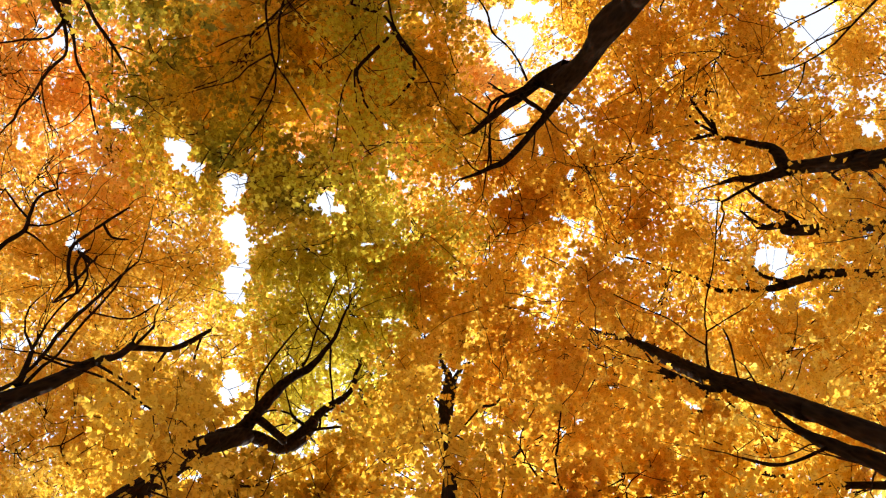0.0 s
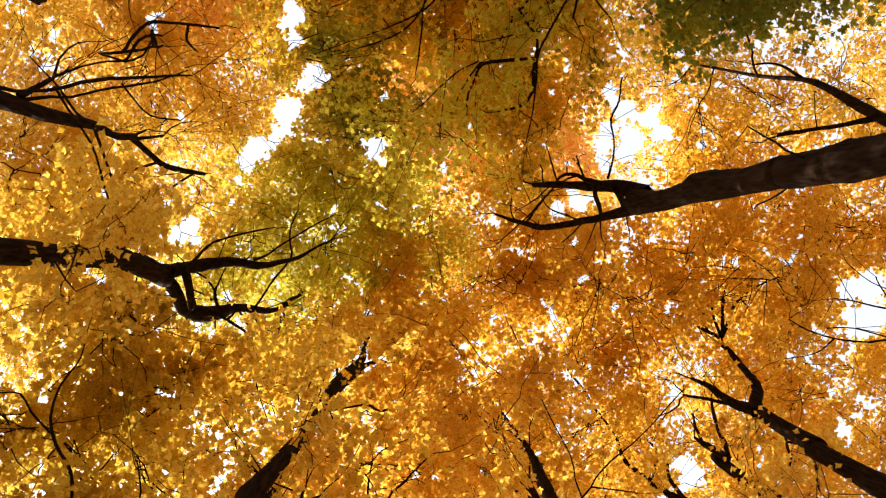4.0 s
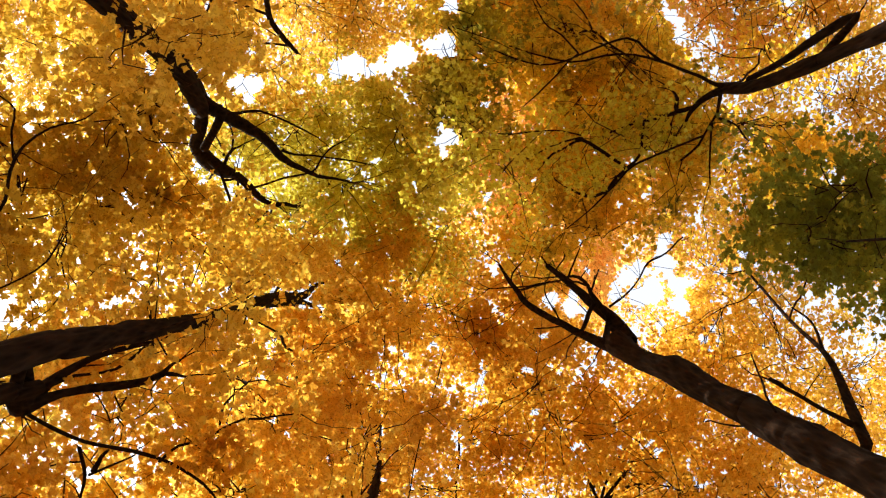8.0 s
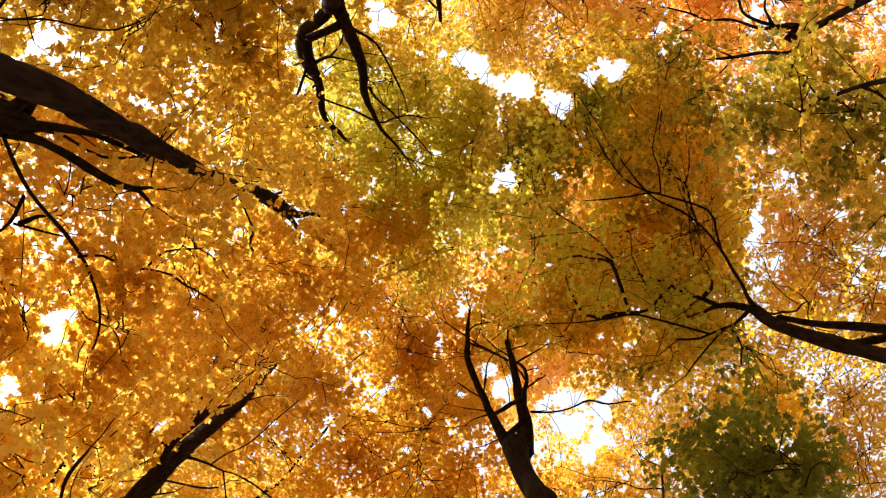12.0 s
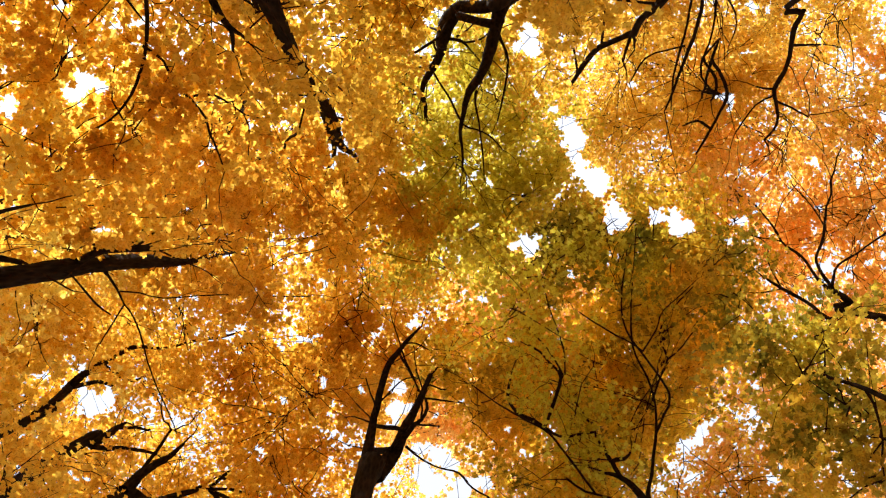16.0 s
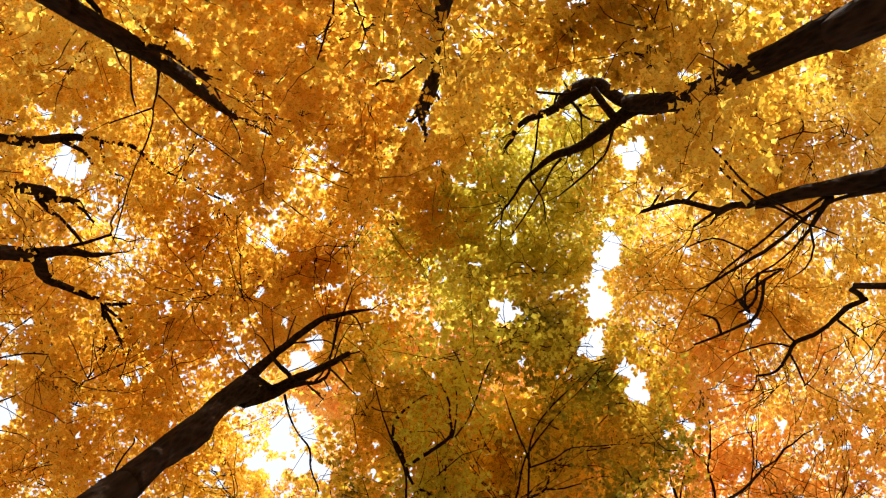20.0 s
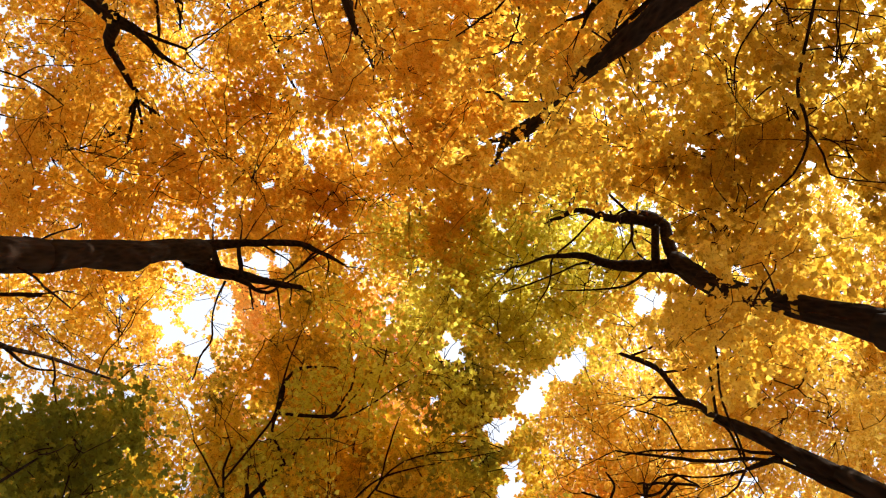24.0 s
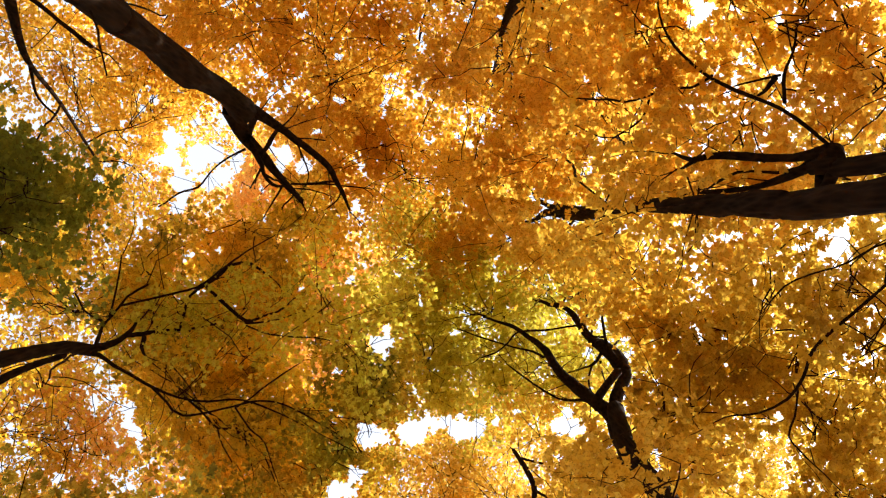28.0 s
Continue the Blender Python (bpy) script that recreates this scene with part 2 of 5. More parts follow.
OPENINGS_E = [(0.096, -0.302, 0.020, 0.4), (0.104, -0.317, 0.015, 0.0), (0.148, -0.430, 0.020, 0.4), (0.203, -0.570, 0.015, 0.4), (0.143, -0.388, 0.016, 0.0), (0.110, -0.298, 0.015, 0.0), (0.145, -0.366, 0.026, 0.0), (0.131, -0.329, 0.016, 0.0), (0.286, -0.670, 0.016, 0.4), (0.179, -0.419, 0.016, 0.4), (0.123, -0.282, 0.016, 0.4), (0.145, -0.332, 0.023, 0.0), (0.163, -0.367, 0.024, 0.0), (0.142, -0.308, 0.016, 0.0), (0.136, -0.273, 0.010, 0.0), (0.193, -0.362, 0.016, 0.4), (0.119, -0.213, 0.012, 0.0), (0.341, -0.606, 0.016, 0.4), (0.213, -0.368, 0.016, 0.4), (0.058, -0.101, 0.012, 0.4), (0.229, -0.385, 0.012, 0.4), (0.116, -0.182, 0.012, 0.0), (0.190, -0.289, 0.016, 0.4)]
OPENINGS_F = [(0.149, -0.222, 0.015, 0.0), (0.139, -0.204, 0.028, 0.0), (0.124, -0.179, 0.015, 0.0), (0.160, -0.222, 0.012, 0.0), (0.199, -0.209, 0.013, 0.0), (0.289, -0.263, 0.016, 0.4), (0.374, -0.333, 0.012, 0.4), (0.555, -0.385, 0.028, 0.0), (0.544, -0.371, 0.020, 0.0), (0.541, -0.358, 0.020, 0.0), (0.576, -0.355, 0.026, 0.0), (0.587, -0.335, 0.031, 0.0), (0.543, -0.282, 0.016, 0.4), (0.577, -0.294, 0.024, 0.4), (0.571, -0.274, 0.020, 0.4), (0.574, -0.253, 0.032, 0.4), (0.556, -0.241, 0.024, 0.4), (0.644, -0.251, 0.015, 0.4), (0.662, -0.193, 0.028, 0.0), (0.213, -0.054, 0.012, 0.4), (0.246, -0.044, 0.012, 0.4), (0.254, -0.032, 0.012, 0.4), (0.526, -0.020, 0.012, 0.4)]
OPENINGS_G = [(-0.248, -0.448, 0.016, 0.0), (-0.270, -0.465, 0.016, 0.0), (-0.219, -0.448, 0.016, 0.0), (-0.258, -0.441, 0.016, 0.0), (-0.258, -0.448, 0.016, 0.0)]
# a window cut through the understorey alone along the camera's view, where the higher crowns show (slope east, slope
# north, half width)
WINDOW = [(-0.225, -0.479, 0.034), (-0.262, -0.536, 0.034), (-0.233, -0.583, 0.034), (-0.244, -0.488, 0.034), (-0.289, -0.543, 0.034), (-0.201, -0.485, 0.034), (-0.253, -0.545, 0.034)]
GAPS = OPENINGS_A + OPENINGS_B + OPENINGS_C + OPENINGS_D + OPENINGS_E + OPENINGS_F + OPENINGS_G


# ---- builders ----
def mesh_object(name, verts, loops, starts, material, parent=None, smooth=False):
    me = bpy.data.meshes.new(name)
    me.vertices.add(len(verts))
    me.vertices.foreach_set("co", np.asarray(verts, np.float32).ravel())
    me.loops.add(len(loops))
    me.loops.foreach_set("vertex_index", np.asarray(loops, np.int32))
    me.polygons.add(len(starts))
    me.polygons.foreach_set("loop_start", np.asarray(starts, np.int32))
    if smooth:
        me.polygons.foreach_set("use_smooth", np.ones(len(starts), bool))
    me.update(calc_edges=True)
    me.materials.append(material)
    ob = new(name, me)
    ob.parent = parent
    if parent:
        ob.location = (0, 0, 0) if parent.parent else -parent.location
    return ob


def spline(points, step):
    """Points along a smooth curve through the control points (x, y, z, radius)."""
    p = np.array(points, float)
    q = np.vstack([2 * p[0] - p[1], p, 2 * p[-1] - p[-2]])
    rows = []
    for i in range(1, len(q) - 2):
        n = max(2, int(np.linalg.norm(q[i + 1, :3] - q[i, :3]) / step))
        for u in np.arange(n) / n:
            rows.append(0.5 * (2 * q[i] + (q[i + 1] - q[i - 1]) * u + (2 * q[i - 1] - 5 * q[i] + 4 * q[i + 1] - q[i + 2]) * u * u
                               + (3 * q[i] - q[i - 1] - 3 * q[i + 1] + q[i + 2]) * u ** 3))
    rows.append(q[-2])
    rows = np.array(rows)
    rows[:, 3] = np.maximum(rows[:, 3], min(p[:, 3]) * 0.8)
    return rows


def tube(rows, sides, rough=0.0, seed=0):
    """Vertices and quads of a limb with a knobbly skin and a closed tip."""
    rng = np.random.default_rng(seed)
    n = len(rows)
    t = np.gradient(rows[:, :3], axis=0)
    t /= np.linalg.norm(t, axis=1)[:, None] + 1e-9
    ref = np.array([0.31, 0.95, 0.05])
    u = np.cross(t, ref)
    u /= np.linalg.norm(u, axis=1)[:, None] + 1e-9
    v = np.cross(t, u)
    ang = np.arange(sides) * 2 * np.pi / sides
    r = rows[:, 3][:, None] * np.ones((1, sides))
    if rough:
        ridge = 1 + rough * rng.standard_normal(sides) * 0.8
        lump = 1 + rough * np.interp(np.arange(n), np.arange(0, n + 6, 3), rng.standard_normal(len(np.arange(0, n + 6, 3))))
        r = r * ridge[None] * lump[:, None] * (1 + rough * 0.5 * rng.standard_normal((n, sides)))
    ring = rows[:, None, :3] + r[..., None] * (np.cos(ang)[None, :, None] * u[:, None] + np.sin(ang)[None, :, None] * v[:, None])
    verts = np.vstack([ring.reshape(-1, 3), rows[-1:, :3] + t[-1] * rows[-1, 3]])
    i, j = np.meshgrid(np.arange(n - 1), np.arange(sides), indexing="ij")
    k = (j + 1) % sides
    quads = np.stack([i * sides + j, i * sides + k, (i + 1) * sides + k, (i + 1) * sides + j], -1).reshape(-1, 4)
    tip = n * sides
    cap = np.array([[(n - 1) * sides + a, (n - 1) * sides + (a + 1) % sides, tip] for a in range(sides)])
    return verts, quads, cap


def tubes_object(name, list_of, material, parent, smooth=True):
    vs, loops, starts, totals, base, at = [], [], [], [], 0, 0
    for verts, quads, cap in list_of:
        vs.append(verts)
        loops += [(quads + base).ravel(), (cap + base).ravel()]
        starts.append(at + 4 * np.arange(len(quads)))
        at += 4 * len(quads)
        starts.append(at + 3 * np.arange(len(cap)))
        at += 3 * len(cap)
        base += len(verts)
    return mesh_object(name, np.vstack(vs), np.concatenate(loops), np.concatenate(starts), material, parent, smooth)


# maple leaf outline, unit length, stalk at the origin
HALF_LEAF = [(0.34, -0.02), (0.28, 0.17), (0.47, 0.27), (0.58, 0.50), (0.38, 0.50), (0.20, 0.54), (0.23, 0.74)]
LEAF = np.array([(0, 0.04)] + HALF_LEAF + [(0, 1.0)] + [(-x, y) for x, y in reversed(HALF_LEAF)])


# the same leaf with three lobes, for high crowns
SMALL_LEAF = np.array([(0, 0), (0.55, 0.38), (0.25, 0.56), (0, 1.0), (-0.25, 0.56), (-0.55, 0.38)])


def leaves_object(name, pos, out, size, rng, material, parent, droop=0.25, LEAF=LEAF):
    """One mesh of leaves at pos, each pointing along out (azimuth), tilted at random."""
    n, k = len(pos), len(LEAF)
    yaw = out + rng.normal(0, 0.9, n)
    pitch = rng.normal(-droop, 0.34, n)
    roll = rng.normal(0, 0.38, n)
    fx = np.stack([np.cos(yaw) * np.cos(pitch), np.sin(yaw) * np.cos(pitch), np.sin(pitch)], -1)
    sd = np.stack([-np.sin(yaw), np.cos(yaw), 0 * yaw], -1)
    up = np.cross(fx, sd)
    sd2 = sd * np.cos(roll)[:, None] + up * np.sin(roll)[:, None]
    up2 = np.cross(fx, sd2)
    lx, ly = LEAF[:, 0] * rng.uniform(0.9, 1.15, (n, 1)), LEAF[:, 1] * np.ones((n, 1))
    curl = rng.uniform(-0.1, 0.35, (n, 1))
    lz = -curl * (np.abs(lx) * 0.7 + (ly - 0.4) ** 2 * 0.6)
    v = pos[:, None] + size[:, None, None] * (lx[..., None] * sd2[:, None] + ly[..., None] * fx[:, None] + lz[..., None] * up2[:, None])
    return mesh_object(name, v.reshape(-1, 3), np.arange(n * k), np.arange(n) * k, material, parent)


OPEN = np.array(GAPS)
BARE = {}


def clear_limb_view(rows, shares):
    """Mark the camera's directions to thick limbs, so that few leaves hang in front of them."""
    for x, y, z, r in rows:
        d = z - EYE_H
        if d < 3 or r < 0.022:
            continue
        share, margin = next((s, e) for top, s, e in shares if z < top)
        w = 0.85 * r / d + margin
        for da in np.arange(-w, w + 0.001, 0.004):
            for db in np.arange(-w, w + 0.001, 0.004):
                key = (int(np.floor((x / d + da) / 0.004)), int(np.floor((y / d + db) / 0.004)))
                BARE[key] = max(BARE.get(key, (0, 0)), (z, share))


def patches(a, cell, salt):
    """Smooth noise from 0 to 1 over the plane, about one blob a cell."""
    q = a / cell + salt
    i = np.floor(q).astype(int)
    f = q - i
    f = f * f * (3 - 2 * f)
    table = np.random.default_rng(int(salt * 10)).random((256, 256))
    at = lambda dx, dy: table[(i[:, 0] + dx) % 256, (i[:, 1] + dy) % 256]
    low = at(0, 0) * (1 - f[:, 0]) + at(1, 0) * f[:, 0]
    high = at(0, 1) * (1 - f[:, 0]) + at(1, 1) * f[:, 0]
    return low * (1 - f[:, 1]) + high * f[:, 1]


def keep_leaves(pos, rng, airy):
    """Drops leaves along the camera's lines of sight, for shared chinks and openings, from the lowest leaves to the
    highest.
    """
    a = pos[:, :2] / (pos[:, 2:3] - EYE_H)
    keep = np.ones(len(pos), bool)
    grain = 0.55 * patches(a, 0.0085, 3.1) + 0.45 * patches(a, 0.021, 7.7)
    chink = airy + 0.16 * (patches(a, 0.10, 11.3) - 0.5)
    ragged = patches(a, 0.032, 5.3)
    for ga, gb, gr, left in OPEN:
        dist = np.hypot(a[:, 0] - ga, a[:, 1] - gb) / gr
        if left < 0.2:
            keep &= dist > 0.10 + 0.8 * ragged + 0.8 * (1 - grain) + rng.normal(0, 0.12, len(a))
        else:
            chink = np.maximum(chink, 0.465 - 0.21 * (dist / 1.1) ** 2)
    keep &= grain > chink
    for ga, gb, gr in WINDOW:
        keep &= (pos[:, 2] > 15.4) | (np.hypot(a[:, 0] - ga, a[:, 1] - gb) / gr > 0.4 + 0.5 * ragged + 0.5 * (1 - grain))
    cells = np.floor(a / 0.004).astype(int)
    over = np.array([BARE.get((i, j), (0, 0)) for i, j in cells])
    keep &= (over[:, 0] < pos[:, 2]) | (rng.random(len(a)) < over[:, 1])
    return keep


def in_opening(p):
    """Whether a twig's end would show in one of the clear openings of the camera's view."""
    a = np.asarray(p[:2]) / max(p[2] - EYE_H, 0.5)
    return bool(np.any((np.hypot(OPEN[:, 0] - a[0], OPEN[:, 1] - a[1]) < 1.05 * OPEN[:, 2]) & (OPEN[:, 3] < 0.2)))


def tree(name, label, group=""):
    root = new(name)
    tagged(root, label, "tree", group)
    return root


def grow(root, stems, lobes, leaf, seed, fill=1.0, leaf_size=0.115, shape=SMALL_LEAF, singles=0, bright=(), bright_leaf=None, airy=0.225, rim=(), rim_leaf=None):
    """A maple: stems[0] is the trunk, the rest limbs, each (x, y, z, radius) from its foot up; lobes are the crown's masses (x, y, z, radius, density), bright and rim those in other leaf colours."""
    rng = np.random.default_rng(seed)
    root.location = (stems[0][0][0], stems[0][0][1], 0)
    foot = stems[0][0]
    x, y, z, r = foot
    trunk_pts = [(x, y, -0.15, r * 1.9), (x, y, 0.25, r * 1.35), (x, y, 1.2, r * 1.08)] + list(stems[0][1:])
    rows = spline(trunk_pts, 0.16)
    wob = np.stack([np.sin(rows[:, 2] * 0.9 + seed), np.cos(rows[:, 2] * 0.7 + seed * 2)], -1) * 0.025
    rows[:, :2] += wob * np.clip((rows[:, 2] - 0.5) / 3, 0, 1)[:, None]
    nodes, shoots, wood = [rows[rows[:, 2] > 5]], [], [root]
    v, q, c = tube(rows, 18, 0.06, seed)
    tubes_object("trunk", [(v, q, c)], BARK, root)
    for i, s in enumerate(stems[1:]):
        borne = np.vstack(nodes + [rows])
        borne = borne[borne[:, 2] < s[0][2] + 0.2]
        gap = np.linalg.norm(borne[:, :3] - s[0][:3], axis=1)
        near = borne[np.argmin(gap)]
        if gap.min() > max(0.2, 1.3 * near[3]):  # a limb springs from the wood below it
            mid = (near[:3] + np.array(s[0][:3])) / 2 - (0, 0, 0.06 * gap.min())
            s = [(*near[:3], min(near[3], 1.15 * s[0][3])), (*mid, 1.05 * s[0][3])] + list(s)
        rr = spline(s, 0.14)
        kink = np.repeat(rng.normal(0, 0.012 if rr[0, 3] > 0.035 else 0.022, (len(rr) // 3 + 1, 3)), 3, axis=0)[:len(rr)]
        rr[:, :3] += np.cumsum(kink, axis=0) * 0.6 * np.linspace(0, 1, len(rr))[:, None] + rng.normal(0, 0.05, (len(rr), 1)) * rr[:, 3:4]
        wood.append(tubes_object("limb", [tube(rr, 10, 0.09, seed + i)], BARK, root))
        nodes.append(rr)
        span = len(rr) * 0.14
        for at in [1.0] + list(rng.uniform(0.3, 0.97, int(span * (1.3 if rr[0, 3] > 0.03 else 0.5)))):
            b = rr[min(len(rr) - 1, int(at * len(rr)))]
            k = min(len(rr) - 1, int(at * len(rr)))
            along = rr[k, :3] - rr[max(0, k - 2), :3]
            along /= np.linalg.norm(along) + 1e-9
            way = along * (1.0 if at < 1 else 1.6) + rng.normal(0, 0.6, 3)
            way /= np.linalg.norm(way)
            ln = rng.uniform(0.5, 1.3)
            r0 = max(0.006, min(b[3] * 0.35, 0.013)) if at < 1 else max(min(b[3] * 0.75, 0.02), 0.007)
            h = b[:3] + way * ln * 0.5 + rng.normal(0, 0.07, 3)
            e = b[:3] + way * ln + rng.normal(0, 0.1, 3) + (0, 0, 0.15)
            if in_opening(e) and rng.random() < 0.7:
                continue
            sh = spline([(*b[:3], r0), (*h, r0 * 0.65), (*e, 0.004)], 0.16)
            sh[:, :3] += np.cumsum(rng.normal(0, 0.02, (len(sh), 3)), axis=0)
            shoots.append(tube(sh, 5))
            f = sh[len(sh) // 2]
            e2 = f[:3] + (way + rng.normal(0, 0.7, 3)) * ln * 0.5
            shoots.append(tube(spline([(*f[:3], f[3] * 0.8), (*((f[:3] + e2) / 2 + rng.normal(0, 0.04, 3)), f[3] * 0.5), (*e2, 0.003)], 0.2), 4))
    skel = np.vstack(nodes)
    owner = np.repeat(np.arange(len(nodes)), [len(k) for k in nodes])  # the limb that bears each place
    twigs, pos, out, lit = [], [], [], []
    order = sorted(list(lobes) + list(bright) + list(rim), key=lambda o: min(np.linalg.norm(skel[:, :3] - o[:3], axis=1)))
    for lx, ly, lz, lr, share in order:
        hue = 1 if (lx, ly, lz, lr, share) in bright else 2 if (lx, ly, lz, lr, share) in rim else 0
        c0 = np.array([lx, ly, lz]) * (1 - 0.28 * lr / lz)  # the bough is pulled towards the camera's spot, to show under its foliage
        under = skel[:, 2] < lz + 0.3
        under = under if under.any() else np.ones(len(skel), bool)
        low = skel[under]
        d = np.linalg.norm(low[:, :3] - c0, axis=1) + 0.6 * np.maximum(0, low[:, 2] - lz + 0.5)
        a, bearer = low[np.argmin(d)], owner[under][np.argmin(d)]
        mid = (a[:3] + c0) / 2 + rng.normal(0, 0.12, 3) * np.linalg.norm(c0 - a[:3]) * 0.6 + (0, 0, 0.1)
        tip = c0 + (c0 - a[:3]) * 0.25 + rng.normal(0, 0.15, 3)
        r0 = min(a[3] * 0.7, 0.026 if lr > 0.42 else 0.011)
        bough = spline([(*a[:3], r0), (*mid, r0 * 0.75), (*c0, r0 * 0.45), (*tip, 0.005)], 0.22)
        bough[:, :3] += np.cumsum(rng.normal(0, 0.032, (len(bough), 3)), axis=0)
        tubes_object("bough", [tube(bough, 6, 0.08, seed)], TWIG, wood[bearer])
        skel = np.vstack([skel, bough[len(bough) // 4:]])
        owner = np.append(owner, np.full(len(skel) - len(owner), bearer))
        # side branches and sprays
        m = max(5, int(fill * share * np.pi * lr * lr * 6.3))
        c = max(3, int(np.pi * lr * lr * 1.1))  # flat plates of foliage, and sprays on them
        rad = lr * np.sqrt(rng.random(c)) * 1.05
        th = rng.random(c) * 2 * np.pi
        plate = np.stack([lx + rad * np.cos(th), ly + rad * np.sin(th), lz + rng.normal(0, 0.32, c) * lr + 0.25 * lr * (1 - (rad / lr) ** 2)], -1)
        sp = plate[rng.integers(c, size=m)] + rng.normal(0, 1, (m, 3)) * (0.42, 0.42, 0.13)
        sides = []
        for _ in range(max(3, int(lr * 6)) if lr > 0.42 else 1):
            b = bough[int(len(bough) * rng.uniform(0.35, 0.95))]
            e = sp[rng.integers(m)] * (1 - 0.2 * lr / lz)
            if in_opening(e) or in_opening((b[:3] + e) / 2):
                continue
            w = spline([(*b[:3], 0.012), (*((b[:3] * 0.5 + e * 0.5) + rng.normal(0, 0.14, 3) - (0, 0, 0.05)), 0.008), (*e, 0.004)], 0.2)
            w[:, :3] += np.cumsum(rng.normal(0, 0.042, (len(w), 3)), axis=0)
            sides.append(w)
            twigs.append(tube(w, 5))
        ends = np.vstack([bough[len(bough) // 3:]] + sides)
        nl = rng.integers(24, 46, m)
        for i in range(m):
            k = nl[i]
            ths, rs = rng.random(k) * 2 * np.pi, np.sqrt(rng.random(k)) * rng.uniform(0.28, 0.5)
            p = sp[i] + np.stack([rs * np.cos(ths), rs * np.sin(ths), rng.normal(0.11, 0.07, k) - 0.1 * rs], -1)
            pos.append(p)
            lit.append(np.full(k, hue))
            out.append(ths)
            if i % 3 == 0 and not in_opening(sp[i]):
                e = ends[np.argmin(np.linalg.norm(ends[:, :3] - sp[i], axis=1))]
                h = (e[:3] + sp[i]) / 2 + rng.normal(0, 0.05, 3)
                twigs.append(tube(np.array([(*e[:3], 0.008), (*h, 0.006), (*sp[i], 0.003)]), 4))
    pos, out, lit = np.vstack(pos), np.concatenate(out), np.concatenate(lit)
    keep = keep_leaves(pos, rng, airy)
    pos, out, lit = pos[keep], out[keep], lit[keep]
    size = np.clip(rng.normal(leaf_size, leaf_size * 0.2, len(pos)), 0.05, 0.17)
    tagged(tubes_object("branchwork", twigs + shoots, TWIG, root, False), kind="stuff")
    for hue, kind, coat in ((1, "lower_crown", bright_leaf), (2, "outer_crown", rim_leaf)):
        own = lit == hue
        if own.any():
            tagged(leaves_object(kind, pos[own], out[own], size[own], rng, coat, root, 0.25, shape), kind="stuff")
    pos, out, size = pos[lit == 0], out[lit == 0], size[lit == 0]
    if singles:  # the lowest leaves hang free, each by itself
        low = np.argsort(pos[:, 2] + 0.25 * np.hypot(pos[:, 0], pos[:, 1]))[:singles]
        kinds = []
        for _ in range(5):
            ob = leaves_object("leaf", np.zeros((1, 3)), np.zeros(1), np.ones(1), rng, leaf, None, 0.2, LEAF)
            kinds.append(ob.data)
            bpy.data.objects.remove(ob)
        for i in low:
            ob = new("leaf", kinds[i % 5])
            ob.parent = root
            ob.location = Vector(pos[i]) - root.location
            ob.rotation_euler = (rng.normal(0, 0.35), rng.normal(0, 0.35), out[i])
            ob.scale = (size[i],) * 3
        rest = np.ones(len(pos), bool)
        rest[low] = False
        pos, out, size = pos[rest], out[rest], size[rest]
    tagged(leaves_object("crown", pos, out, size, rng, leaf, root, 0.25, shape), kind="stuff")


# ---- ground ----
def ground_material():
    m, n, l = nodes_of("leaf_litter")
    out, bsdf, co = n.new("ShaderNodeOutputMaterial"), n.new("ShaderNodeBsdfPrincipled"), n.new("ShaderNodeTexCoord")
    vo, no, bump = n.new("ShaderNodeTexVoronoi"), n.new("ShaderNodeTexNoise"), n.new("ShaderNodeBump")
    vo.inputs["Scale"].default_value, no.inputs["Scale"].default_value = 9, 0.6
    for t in (vo, no):
        l.new(co.outputs["Object"], t.inputs["Vector"])
    rp = ramp_node(n, [(0, (0.06, 0.035, 0.015)), (0.35, (0.2, 0.1, 0.025)), (0.7, (0.3, 0.17, 0.04)), (1, (0.15, 0.07, 0.02))])
    sep = n.new("ShaderNodeSeparateColor")
    l.new(vo.outputs["Color"], sep.inputs[0])
    l.new(sep.outputs[0], rp.inputs["Fac"])
    mx = n.new("ShaderNodeMixRGB")
    mx.inputs["Color2"].default_value = (0.16, 0.09, 0.04, 1)
    l.new(no.outputs["Fac"], mx.inputs["Fac"])
    l.new(rp.outputs["Color"], mx.inputs["Color1"])
    l.new(mx.outputs["Color"], bsdf.inputs["Base Color"])
    l.new(vo.outputs["Distance"], bump.inputs["Height"])
    bump.inputs["Strength"].default_value, bump.inputs["Distance"].default_value = 0.6, 0.03
    l.new(bump.outputs["Normal"], bsdf.inputs["Normal"])
    bsdf.inputs["Roughness"].default_value = 0.85
    l.new(bsdf.outputs[0], out.inputs["Surface"])
    return m


def build_ground():
    bm = bmesh.new()
    rings, seg = [0, 1, 2, 3, 4, 5, 6, 7, 8, 10, 12, 15, 20, 30, 60, 150, 500, 1500], 48
    last = None
    for r in rings:
        if r == 0:
            row = [bm.verts.new((0, 0, 0))]
        else:
            row = []
            for k in range(seg):
                x, y = r * math.cos(2 * math.pi * k / seg), r * math.sin(2 * math.pi * k / seg)
                row.append(bm.verts.new((x, y, 0.06 * noise.noise((x * 0.4, y * 0.4, 0)))))
        if last:
            for k in range(seg):
                if len(last) == 1:
                    bm.faces.new((last[0], row[k], row[(k + 1) % seg]))
                else:
                    bm.faces.new((last[k], row[k], row[(k + 1) % seg], last[(k + 1) % seg]))
        last = row
    me = bpy.data.meshes.new("ground")
    bm.to_mesh(me)
    bm.free()
    me.materials.append(ground_material())
    tagged(new("ground", me), "forest floor covered with fallen brown and gold maple leaves", "ground", kind="structure")


build_ground()

